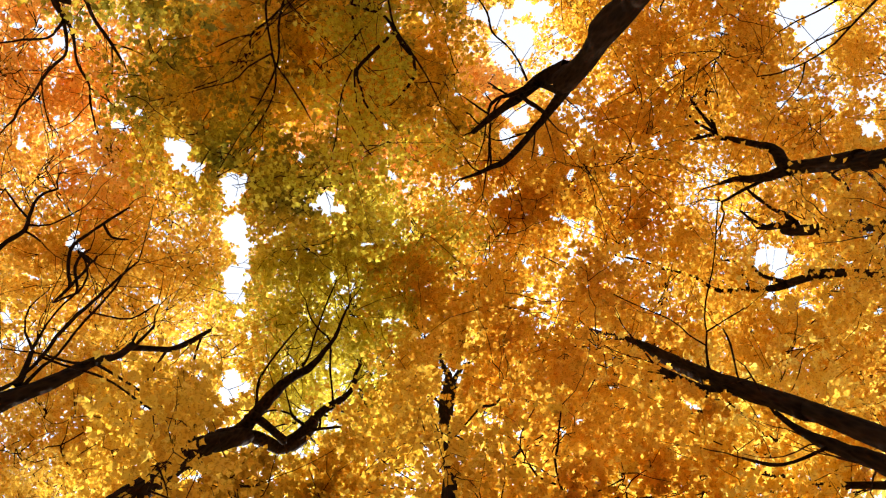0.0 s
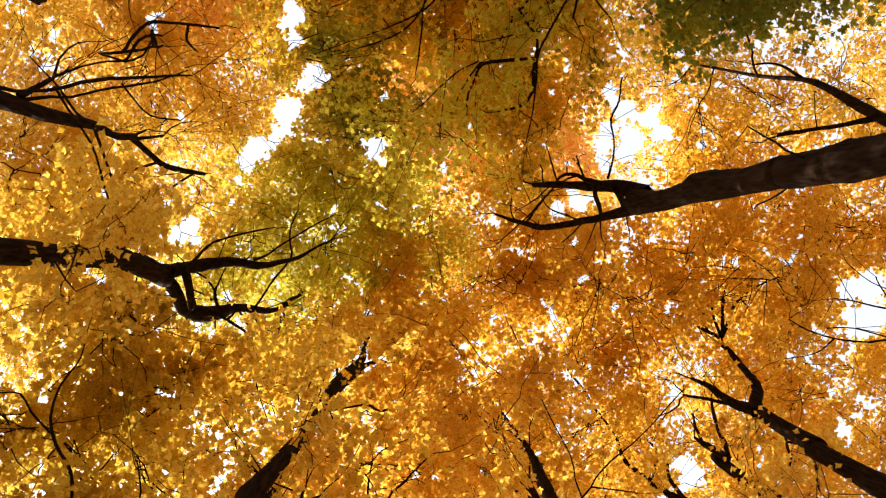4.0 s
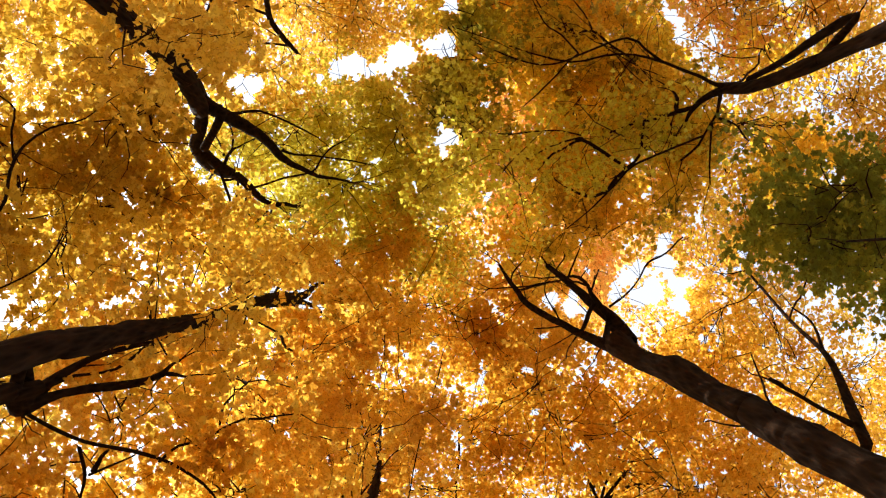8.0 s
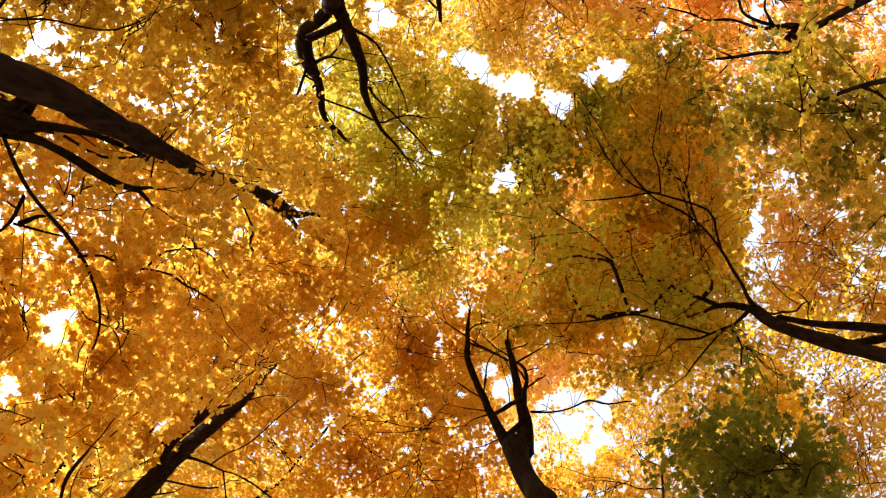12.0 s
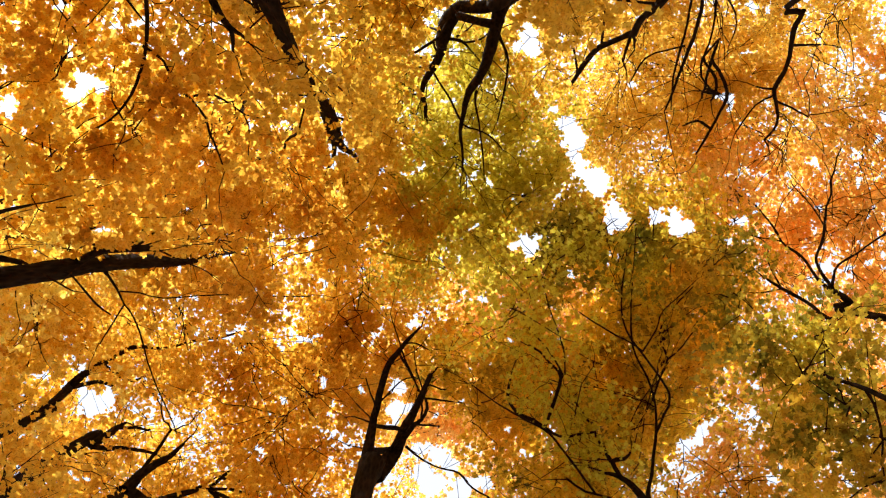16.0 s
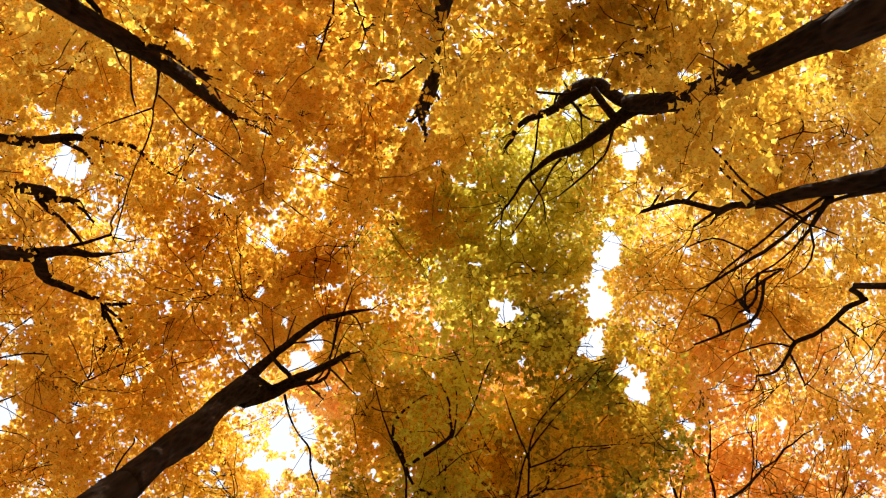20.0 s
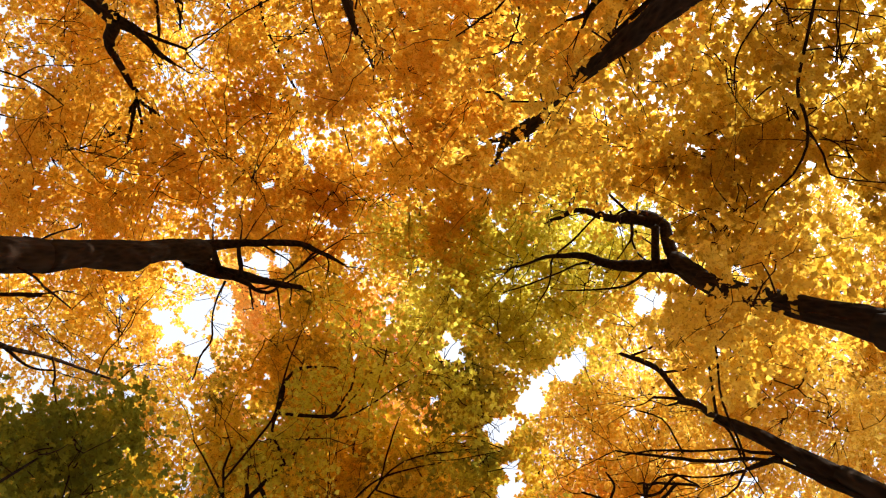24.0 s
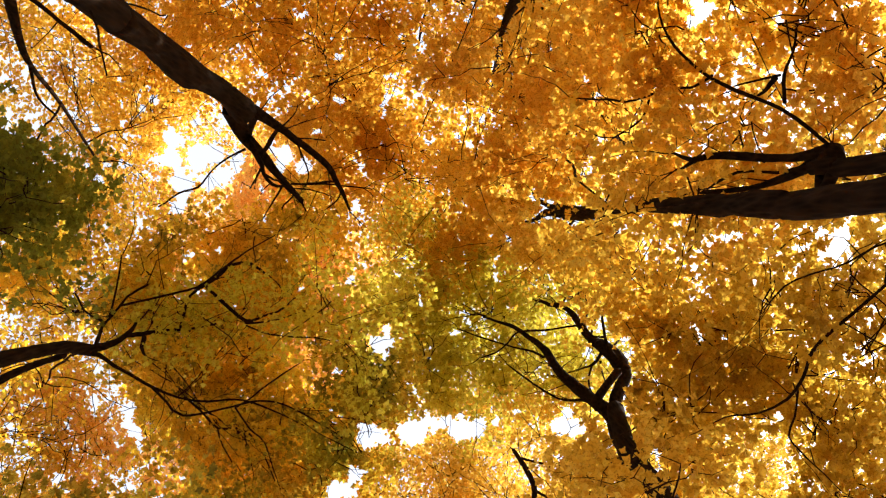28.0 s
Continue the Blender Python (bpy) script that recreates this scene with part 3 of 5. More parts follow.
# ---- the trees ----
stems_a = []
stems_a.append([(2.51, -3.11, 0.00, 0.221), (2.51, -3.11, 8.07, 0.177), (2.51, -3.12, 8.53, 0.189), (2.52, -3.12, 9.06, 0.182), (2.54, -3.11, 9.68, 0.177), (2.53, -3.12, 10.40, 0.197), (2.51, -3.14, 10.99, 0.222), (2.54, -3.12, 11.37, 0.186), (2.56, -3.11, 12.33, 0.173), (2.53, -3.14, 13.08, 0.195), (2.48, -3.17, 13.70, 0.240)])
stems_a.append([(2.63, -3.21, 13.70, 0.160), (2.44, -2.90, 14.01, 0.093), (2.27, -2.67, 14.25, 0.079), (2.11, -2.47, 14.46, 0.069), (1.81, -2.13, 14.81, 0.066), (1.61, -1.92, 15.01, 0.061), (1.38, -1.84, 15.18, 0.051), (1.14, -1.74, 15.36, 0.040), (0.79, -1.64, 15.60, 0.023)])
stems_a.append([(2.55, -3.34, 13.70, 0.180), (2.24, -3.31, 14.08, 0.145), (2.02, -3.21, 14.37, 0.116), (1.88, -3.13, 14.57, 0.107), (1.65, -3.00, 14.86, 0.088), (1.42, -2.86, 15.15, 0.067), (1.07, -2.59, 15.60, 0.052)])
stems_a.append([(1.84, -3.08, 14.05, 0.060), (1.58, -3.00, 14.25, 0.049), (1.45, -3.01, 14.34, 0.037), (1.29, -2.91, 14.48, 0.034), (1.26, -2.75, 14.60, 0.025)])
stems_a.append([(1.77, -2.97, 14.05, 0.044), (1.92, -2.88, 14.25, 0.041), (2.08, -2.83, 14.41, 0.041), (2.25, -2.76, 14.60, 0.042)])
stems_a.append([(2.09, -3.19, 14.05, 0.064), (2.33, -3.19, 14.32, 0.062), (2.57, -3.16, 14.60, 0.063)])
stems_a.append([(1.89, -3.28, 14.20, 0.022), (1.76, -3.67, 14.42, 0.019), (1.54, -4.02, 14.65, 0.016), (1.27, -4.32, 14.87, 0.019), (1.20, -4.71, 15.06, 0.017), (1.00, -5.14, 15.30, 0.013)])
stems_a.append([(1.55, -3.00, 14.20, 0.022), (1.38, -3.19, 14.73, 0.019), (1.20, -3.44, 15.30, 0.013)])
stems_a.append([(1.20, -2.63, 14.20, 0.018), (0.93, -2.93, 14.78, 0.016), (0.68, -3.23, 15.30, 0.010)])
stems_a.append([(1.03, -2.43, 14.20, 0.015), (0.88, -2.72, 14.94, 0.013), (0.78, -2.82, 15.30, 0.010)])
stems_a.append([(1.26, -2.85, 14.20, 0.015), (1.07, -3.30, 15.30, 0.010)])
stems_a.append([(1.21, -2.48, 14.20, 0.018), (1.20, -2.15, 14.49, 0.016), (1.18, -1.81, 14.77, 0.013), (1.04, -1.15, 15.30, 0.010)])
stems_a.append([(1.21, -1.66, 14.20, 0.018), (0.96, -1.71, 14.78, 0.013), (0.82, -2.01, 15.30, 0.010)])
stems_a.append([(2.09, -2.40, 14.20, 0.018), (2.20, -2.11, 14.93, 0.013), (2.26, -1.95, 15.30, 0.010)])
stems_a.append([(2.24, -2.61, 14.20, 0.018), (2.59, -2.51, 14.86, 0.013), (2.86, -2.47, 15.30, 0.010)])
stems_a.append([(1.87, -2.31, 14.20, 0.015), (1.55, -2.32, 14.92, 0.013), (1.37, -2.47, 15.30, 0.010)])
stems_a.append([(2.24, -3.07, 8.20, 0.012), (2.26, -3.39, 8.86, 0.012), (2.24, -3.75, 9.60, 0.008)])
stems_a.append([(2.59, -2.96, 8.60, 0.011), (2.82, -3.09, 9.39, 0.012), (3.05, -3.16, 10.00, 0.008)])
lobes_a = [(5.1, -2.5, 17.0, 2.42, 0.70), (3.3, -1.6, 18.0, 2.04, 0.78), (6.4, -4.5, 17.0, 2.04, 0.66), (4.8, -4.4, 17.5, 1.32, 0.73), (2.0, -0.7, 18.0, 2.04, 1.08), (4.7, -0.2, 18.0, 2.31, 0.66), (3.1, -3.1, 18.5, 0.84, 0.89), (3.9, -1.5, 17.0, 1.53, 0.65), (7.1, -6.2, 17.0, 1.66, 0.68)]
lobes_a += [(1.4, -0.1, 19.5, 1.20, 1.10), (2.5, 0.5, 19.0, 1.20, 0.85), (0.5, -0.7, 20.0, 1.00, 0.95)]
stems_b = []
stems_b.append([(-3.53, 2.79, 0.00, 0.256), (-3.53, 2.79, 7.40, 0.197), (-3.51, 2.82, 7.97, 0.172), (-3.49, 2.84, 8.57, 0.159), (-3.48, 2.85, 9.40, 0.145), (-3.46, 2.88, 10.48, 0.154), (-3.47, 2.87, 11.80, 0.169), (-3.35, 3.00, 12.87, 0.159), (-3.20, 3.16, 13.78, 0.151)])
stems_b.append([(-3.83, 3.20, 13.55, 0.119), (-3.70, 3.18, 13.68, 0.140), (-3.41, 3.19, 13.93, 0.174), (-3.03, 3.30, 14.23, 0.126), (-2.81, 3.50, 14.43, 0.117), (-2.63, 3.56, 14.57, 0.150), (-2.38, 3.44, 14.79, 0.153), (-2.22, 3.28, 14.97, 0.133), (-2.12, 3.13, 15.11, 0.101), (-1.87, 2.96, 15.32, 0.074), (-1.63, 2.85, 15.51, 0.069), (-1.46, 2.72, 15.65, 0.052), (-1.36, 2.61, 15.75, 0.053), (-1.34, 2.42, 15.88, 0.041), (-1.26, 2.25, 16.00, 0.030)])
stems_b.append([(-3.30, 3.13, 13.70, 0.140), (-3.09, 2.87, 14.07, 0.119), (-2.88, 2.63, 14.40, 0.117), (-2.65, 2.38, 14.72, 0.098), (-2.39, 2.25, 14.98, 0.089), (-2.22, 2.15, 15.15, 0.073), (-2.04, 1.93, 15.39, 0.051), (-1.87, 1.67, 15.64, 0.041), (-1.79, 1.33, 15.90, 0.030), (-1.70, 1.08, 16.10, 0.024)])
stems_b.append([(-3.06, 2.82, 13.75, 0.081), (-2.82, 3.06, 13.90, 0.071), (-2.63, 3.35, 14.05, 0.077)])
stems_b.append([(-2.41, 2.15, 15.10, 0.032), (-2.32, 1.95, 15.26, 0.026), (-2.28, 1.59, 15.50, 0.022), (-2.20, 1.25, 15.73, 0.018), (-2.14, 0.88, 15.97, 0.015), (-2.07, 0.50, 16.20, 0.011)])
stems_b.append([(-3.08, 2.77, 14.20, 0.030), (-3.13, 2.51, 14.44, 0.024), (-3.13, 2.30, 14.64, 0.021), (-2.99, 2.02, 14.94, 0.021), (-2.77, 1.71, 15.27, 0.018), (-2.60, 1.51, 15.50, 0.011)])
stems_b.append([(-2.13, 3.25, 14.50, 0.027), (-1.87, 3.29, 14.77, 0.028), (-1.55, 3.38, 15.09, 0.025), (-1.28, 3.53, 15.35, 0.022), (-1.04, 3.74, 15.60, 0.014)])
stems_b.append([(-1.94, 2.99, 14.50, 0.021), (-1.72, 3.23, 15.08, 0.018), (-1.51, 3.48, 15.60, 0.014)])
stems_b.append([(-1.72, 2.82, 14.50, 0.021), (-1.48, 3.04, 15.08, 0.014), (-1.22, 3.12, 15.60, 0.011)])
stems_b.append([(-2.20, 3.36, 14.50, 0.027), (-2.09, 3.77, 15.28, 0.018), (-2.10, 3.99, 15.60, 0.011)])
stems_b.append([(-2.55, 3.60, 14.50, 0.021), (-2.67, 4.11, 15.60, 0.011)])
stems_b.append([(-2.28, 3.15, 14.50, 0.030), (-2.56, 3.09, 14.91, 0.025), (-2.69, 2.93, 15.30, 0.018), (-2.76, 2.79, 15.60, 0.011)])
stems_b.append([(-2.46, 3.00, 14.50, 0.024), (-2.89, 3.04, 15.08, 0.018), (-3.31, 3.21, 15.60, 0.018)])
stems_b.append([(-2.45, 3.12, 14.50, 0.021), (-2.90, 3.30, 15.18, 0.018), (-3.19, 3.43, 15.60, 0.014)])
stems_b.append([(-1.79, 1.62, 14.50, 0.018), (-2.02, 1.45, 14.85, 0.014), (-2.25, 1.27, 15.20, 0.014), (-2.43, 0.99, 15.60, 0.011)])
lobes_b = [(-2.7, 0.0, 17.5, 1.45, 1.54), (-1.8, 1.5, 18.0, 1.90, 1.35), (-3.2, 2.1, 17.5, 1.32, 1.17), (-0.8, 2.7, 18.0, 1.63, 1.16), (-1.5, 3.6, 17.5, 1.45, 1.18), (-0.5, -0.2, 18.5, 1.40, 1.14), (-2.7, 3.8, 18.5, 1.26, 1.15), (-3.7, -0.1, 18.0, 0.75, 1.25), (-3.1, 2.6, 17.2, 1.11, 1.17), (-0.4, -1.0, 19.2, 1.26, 1.19)]
stems_c = []
stems_c.append([(0.14, 3.22, 0.00, 0.148), (0.14, 3.22, 7.00, 0.118), (0.19, 3.22, 7.83, 0.126), (0.25, 3.22, 8.96, 0.125), (0.31, 3.22, 10.60, 0.108), (0.34, 3.22, 11.62, 0.091), (0.39, 3.21, 13.21, 0.096), (0.43, 3.21, 15.44, 0.138), (0.50, 3.20, 16.72, 0.175), (0.61, 3.18, 18.58, 0.183)])
stems_c.append([(0.55, 3.17, 18.18, 0.124), (0.58, 2.95, 18.48, 0.091), (0.40, 2.72, 18.84, 0.057), (0.39, 2.44, 19.18, 0.029)])
stems_c.append([(0.65, 3.17, 18.18, 0.096), (0.74, 3.00, 18.47, 0.056), (0.98, 2.76, 18.90, 0.043), (1.21, 2.70, 19.18, 0.022)])
stems_c.append([(0.41, 3.61, 18.38, 0.056), (0.18, 3.57, 18.85, 0.036), (0.03, 3.62, 19.08, 0.022)])
stems_c.append([(0.94, 2.60, 13.30, 0.019), (1.18, 2.68, 14.08, 0.026), (1.71, 2.80, 15.60, 0.017)])
lobes_c = [(0.8, 3.5, 16.0, 1.79, 0.97), (-1.0, 3.9, 14.0, 1.54, 1.39), (1.8, 2.5, 16.5, 1.48, 0.91), (0.3, 2.1, 18.0, 1.63, 0.97), (0.2, 2.4, 10.2, 0.23, 0.89), (0.2, 2.3, 10.6, 0.22, 0.93), (0.3, 2.6, 11.2, 0.24, 0.91), (0.2, 2.3, 9.6, 0.17, 0.88), (0.4, 3.2, 9.8, 0.59, 1.04)]
stems_c2 = []
stems_c2.append([(0.57, 4.56, 0.00, 0.123), (0.57, 4.56, 8.34, 0.100), (0.62, 4.55, 9.04, 0.108), (0.64, 4.54, 9.50, 0.100)])
stems_c2.append([(0.77, 4.68, 9.30, 0.108), (0.73, 4.61, 9.49, 0.098), (0.63, 4.54, 9.71, 0.064), (0.53, 4.38, 10.04, 0.049), (0.48, 4.19, 10.35, 0.040), (0.47, 3.97, 10.65, 0.034), (0.45, 3.78, 10.90, 0.019)])
stems_c2.append([(0.78, 4.62, 9.30, 0.108), (0.77, 4.51, 9.49, 0.085), (0.77, 4.40, 9.68, 0.057), (0.80, 4.25, 9.89, 0.062), (0.87, 4.05, 10.17, 0.057), (0.92, 3.88, 10.38, 0.051), (0.92, 3.68, 10.60, 0.041), (0.88, 3.57, 10.73, 0.034), (0.80, 3.51, 10.83, 0.023), (0.76, 3.45, 10.90, 0.015)])
stems_c2.append([(0.88, 3.47, 10.40, 0.033), (0.94, 3.45, 10.66, 0.026), (1.01, 3.43, 10.90, 0.015)])
stems_c2.append([(0.31, 4.44, 9.20, 0.063), (0.54, 4.56, 9.41, 0.071), (0.76, 4.70, 9.60, 0.093)])
stems_c2.append([(0.66, 4.52, 9.80, 0.020), (0.63, 4.37, 10.02, 0.021), (0.67, 4.17, 10.29, 0.018), (0.62, 3.94, 10.56, 0.019), (0.51, 3.74, 10.80, 0.011)])
stems_c2.append([(0.76, 4.84, 9.50, 0.026), (1.06, 4.67, 9.70, 0.023), (1.39, 4.40, 9.94, 0.021), (1.69, 3.98, 10.23, 0.021), (2.01, 3.65, 10.46, 0.018), (2.41, 3.41, 10.67, 0.019), (2.90, 3.32, 10.87, 0.015), (3.25, 3.34, 11.00, 0.012)])
stems_c2.append([(1.99, 3.83, 10.50, 0.022), (1.86, 3.60, 10.62, 0.019), (1.88, 3.35, 10.74, 0.019), (1.80, 3.09, 10.86, 0.019), (1.77, 2.86, 10.96, 0.016), (1.84, 2.69, 11.03, 0.016), (1.88, 2.27, 11.20, 0.012)])
stems_c2.append([(1.76, 3.07, 10.80, 0.015), (1.52, 3.05, 11.01, 0.016), (1.31, 2.81, 11.30, 0.012)])
stems_c2.append([(1.49, 4.50, 10.00, 0.024), (1.87, 4.59, 10.18, 0.021), (2.22, 4.80, 10.35, 0.018), (2.67, 4.95, 10.54, 0.019), (3.05, 5.07, 10.70, 0.015)])
stems_c2.append([(2.26, 4.85, 10.40, 0.018), (2.56, 5.21, 10.60, 0.015), (2.88, 5.55, 10.80, 0.011)])
stems_c2.append([(1.83, 4.45, 10.10, 0.032), (1.71, 4.36, 10.27, 0.025), (1.66, 4.26, 10.40, 0.015)])
stems_c2.append([(1.88, 4.57, 10.20, 0.018), (1.87, 4.31, 10.46, 0.015), (1.87, 4.17, 10.60, 0.011)])
lobes_c2 = [(2.0, 3.4, 14.0, 1.54, 0.89), (2.8, 3.6, 13.0, 1.13, 0.80), (4.3, 3.1, 12.0, 1.21, 0.96), (5.6, 3.7, 12.0, 1.29, 1.10), (1.5, 4.4, 11.0, 1.25, 0.88), (1.7, 3.4, 12.5, 1.35, 0.89), (2.6, 4.7, 10.5, 1.25, 0.71), (2.8, 3.0, 11.0, 1.25, 0.89), (3.1, 1.9, 14.0, 1.44, 0.85), (1.8, 2.6, 15.0, 1.55, 0.93), (1.8, 5.2, 10.2, 0.61, 0.43), (1.4, 5.4, 9.7, 0.58, 0.35), (1.6, 5.5, 9.7, 0.58, 0.38), (2.6, 5.0, 10.3, 0.62, 0.58), (2.0, 5.5, 9.6, 0.57, 0.50), (2.5, 5.5, 10.3, 0.57, 0.46), (3.2, 6.4, 10.6, 0.64, 1.17), (3.1, 6.2, 11.3, 0.64, 0.51)]
lobes_c2 += [(4.4, 6.3, 12.1, 0.75, 0.74), (5.1, 6.3, 12.4, 0.77, 0.66), (4.7, 6.3, 11.6, 0.72, 0.93), (6.3, 3.8, 12.6, 0.78, 1.16)]
stems_d = []
stems_d.append([(4.62, 1.86, 0.00, 0.157), (4.62, 1.86, 9.20, 0.126), (4.62, 1.88, 9.73, 0.135), (4.62, 1.89, 10.35, 0.138), (4.62, 1.90, 11.07, 0.141), (4.62, 1.92, 11.92, 0.141), (4.61, 1.93, 12.95, 0.141), (4.62, 1.93, 14.21, 0.141), (4.62, 1.92, 15.14, 0.123), (4.63, 1.90, 16.03, 0.078), (4.62, 1.94, 17.84, 0.061), (4.55, 2.08, 21.67, 0.066)])
stems_d.append([(4.61, 1.88, 12.60, 0.027), (4.63, 1.50, 12.74, 0.021), (4.68, 1.24, 12.83, 0.018), (4.68, 1.02, 12.91, 0.015), (4.89, 0.28, 13.16, 0.012), (5.10, -0.39, 13.38, 0.013), (5.28, -1.08, 13.60, 0.010)])
stems_d.append([(4.63, 1.46, 12.80, 0.015), (4.40, 1.30, 12.91, 0.012), (4.17, 1.07, 13.03, 0.012), (3.32, 0.64, 13.38, 0.010), (2.23, -0.00, 13.80, 0.010)])
stems_d.append([(4.70, 1.25, 12.90, 0.015), (5.05, 1.11, 13.06, 0.012), (5.57, 0.91, 13.30, 0.010)])
stems_d.append([(4.48, 1.98, 11.60, 0.037), (4.29, 2.02, 12.13, 0.057), (4.12, 1.96, 12.58, 0.064), (3.95, 1.86, 13.00, 0.042)])
stems_d.append([(4.12, 1.92, 12.60, 0.022), (3.97, 2.04, 12.93, 0.022), (3.84, 2.13, 13.20, 0.015)])
stems_d.append([(4.08, 1.92, 12.60, 0.018), (3.89, 1.97, 12.97, 0.015), (3.77, 2.00, 13.20, 0.011)])
stems_d.append([(4.12, 1.97, 12.60, 0.014), (4.00, 2.22, 13.01, 0.011), (3.86, 2.45, 13.40, 0.012)])
stems_d.append([(4.62, 1.86, 4.6, 0.1), (4.72, 2.06, 6.2, 0.1), (4.79, 2.18, 7.8, 0.1), (4.81, 2.22, 9.3, 0.083), (4.76, 2.22, 9.62, 0.083), (4.69, 2.2, 9.96, 0.062), (4.61, 2.13, 10.32, 0.04), (4.54, 2.06, 10.6, 0.03)])
stems_d.append([(4.46, 1.74, 11.20, 0.013), (4.66, 1.29, 11.88, 0.014), (4.67, 1.07, 12.20, 0.010)])
stems_d.append([(4.33, 2.36, 12.00, 0.024), (4.38, 2.54, 12.55, 0.026), (4.41, 2.71, 13.20, 0.011)])
stems_d.append([(4.32, 2.40, 9.50, 0.020), (4.23, 2.53, 9.82, 0.024), (4.11, 2.57, 10.20, 0.014)])
lobes_d = [(5.7, 2.0, 17.0, 2.42, 0.88), (3.1, 2.2, 17.0, 2.17, 0.85), (7.2, 3.3, 16.0, 2.03, 1.08), (1.8, 1.3, 17.0, 1.91, 0.82), (5.6, 0.7, 17.5, 1.98, 0.85), (0.9, 0.5, 18.5, 1.54, 1.05), (4.5, 3.6, 17.3, 1.56, 0.91), (6.6, 3.2, 17.5, 1.58, 1.00), (2.7, 3.4, 17.4, 1.31, 0.92), (8.0, 4.4, 16.5, 1.48, 1.11)]
stems_e = []
stems_e.append([(7.53, -1.60, 0.00, 0.202), (7.53, -1.60, 12.17, 0.162), (7.52, -1.68, 13.19, 0.149), (7.52, -1.71, 14.05, 0.139), (7.52, -1.75, 14.74, 0.136), (7.50, -1.82, 15.35, 0.142)])
stems_e.append([(7.43, -1.77, 15.25, 0.136), (7.39, -1.95, 15.52, 0.133), (7.43, -2.20, 15.79, 0.123), (7.38, -2.37, 16.04, 0.102), (7.29, -2.48, 16.28, 0.073), (7.15, -2.61, 16.62, 0.075), (6.96, -2.78, 17.04, 0.064), (6.80, -2.88, 17.35, 0.052)])
stems_e.append([(7.39, -1.79, 15.35, 0.125), (7.19, -1.68, 15.79, 0.100), (7.01, -1.69, 16.10, 0.078), (6.82, -1.70, 16.42, 0.061), (6.62, -1.62, 16.75, 0.038)])
stems_e.append([(7.29, -1.71, 15.75, 0.047), (7.03, -1.50, 16.35, 0.037), (6.72, -1.29, 16.95, 0.025)])
stems_e.append([(6.78, -2.87, 17.25, 0.045), (6.66, -3.29, 17.67, 0.040), (6.51, -3.75, 18.11, 0.034), (6.48, -4.31, 18.55, 0.021)])
stems_e.append([(6.77, -2.84, 17.25, 0.045), (6.86, -3.48, 17.85, 0.040), (6.94, -3.91, 18.23, 0.034), (7.12, -4.29, 18.55, 0.028)])
stems_e.append([(6.74, -2.88, 17.25, 0.039), (6.50, -3.20, 17.70, 0.033), (6.32, -3.64, 18.15, 0.027), (6.11, -4.02, 18.55, 0.021)])
stems_e.append([(6.72, -2.84, 17.25, 0.045), (6.46, -2.80, 17.49, 0.039), (6.14, -2.76, 17.77, 0.027), (5.66, -2.56, 18.20, 0.028), (5.24, -2.39, 18.55, 0.021)])
stems_e.append([(6.38, -2.77, 17.25, 0.032), (6.30, -3.01, 17.66, 0.027), (6.12, -3.62, 18.55, 0.021)])
stems_e.append([(7.75, -1.67, 14.55, 0.027), (8.59, -1.45, 15.32, 0.023), (9.16, -1.13, 15.95, 0.018)])
stems_e.append([(8.18, -1.81, 14.55, 0.021), (9.24, -1.67, 15.35, 0.023), (10.01, -1.46, 15.95, 0.018)])
lobes_e = [(9.4, -1.7, 19.0, 2.45, 0.90), (10.9, 0.5, 19.0, 2.16, 0.81), (8.7, -3.9, 19.0, 2.02, 0.66), (7.9, 0.5, 19.0, 2.16, 0.89), (10.0, -3.4, 18.0, 1.49, 0.86), (8.3, -6.5, 19.0, 2.74, 0.70), (6.5, -3.9, 18.5, 2.66, 0.64), (12.3, -4.7, 19.0, 1.24, 1.17), (12.6, -4.8, 19.7, 1.24, 1.05), (12.8, -3.9, 18.6, 1.21, 1.30)]
stems_f = []
stems_f.append([(-4.71, 1.68, 0.00, 0.132), (-4.71, 1.68, 7.96, 0.105), (-4.73, 1.66, 8.55, 0.106), (-4.74, 1.64, 9.04, 0.111), (-4.75, 1.63, 9.63, 0.103), (-4.75, 1.63, 10.33, 0.098), (-4.77, 1.59, 11.10, 0.087), (-4.79, 1.55, 11.71, 0.067), (-4.78, 1.57, 12.39, 0.058), (-4.82, 1.47, 12.98, 0.061)])
stems_f.append([(-4.86, 1.50, 12.98, 0.057), (-4.74, 1.58, 13.47, 0.049), (-4.56, 1.66, 14.04, 0.057), (-4.41, 1.58, 14.54, 0.054), (-4.20, 1.43, 15.18, 0.034)])
stems_f.append([(-4.80, 1.49, 12.98, 0.033), (-4.74, 1.34, 13.24, 0.024), (-4.67, 1.22, 13.48, 0.020)])
stems_f.append([(-4.84, 1.45, 12.98, 0.028), (-4.96, 1.26, 13.48, 0.015)])
stems_f.append([(-4.77, 1.55, 9.80, 0.027), (-4.65, 1.34, 10.04, 0.022), (-4.55, 1.23, 10.18, 0.018), (-4.45, 0.96, 10.42, 0.016), (-4.32, 0.70, 10.66, 0.017), (-4.13, 0.46, 10.89, 0.014), (-3.90, 0.10, 11.20, 0.009)])
stems_f.append([(-4.81, 1.53, 9.80, 0.037), (-4.84, 1.35, 10.01, 0.032), (-4.88, 1.16, 10.20, 0.026)])
stems_f.append([(-4.64, 1.53, 11.40, 0.023), (-4.49, 1.74, 11.66, 0.018), (-4.31, 2.02, 11.98, 0.019), (-4.06, 2.45, 12.40, 0.016)])
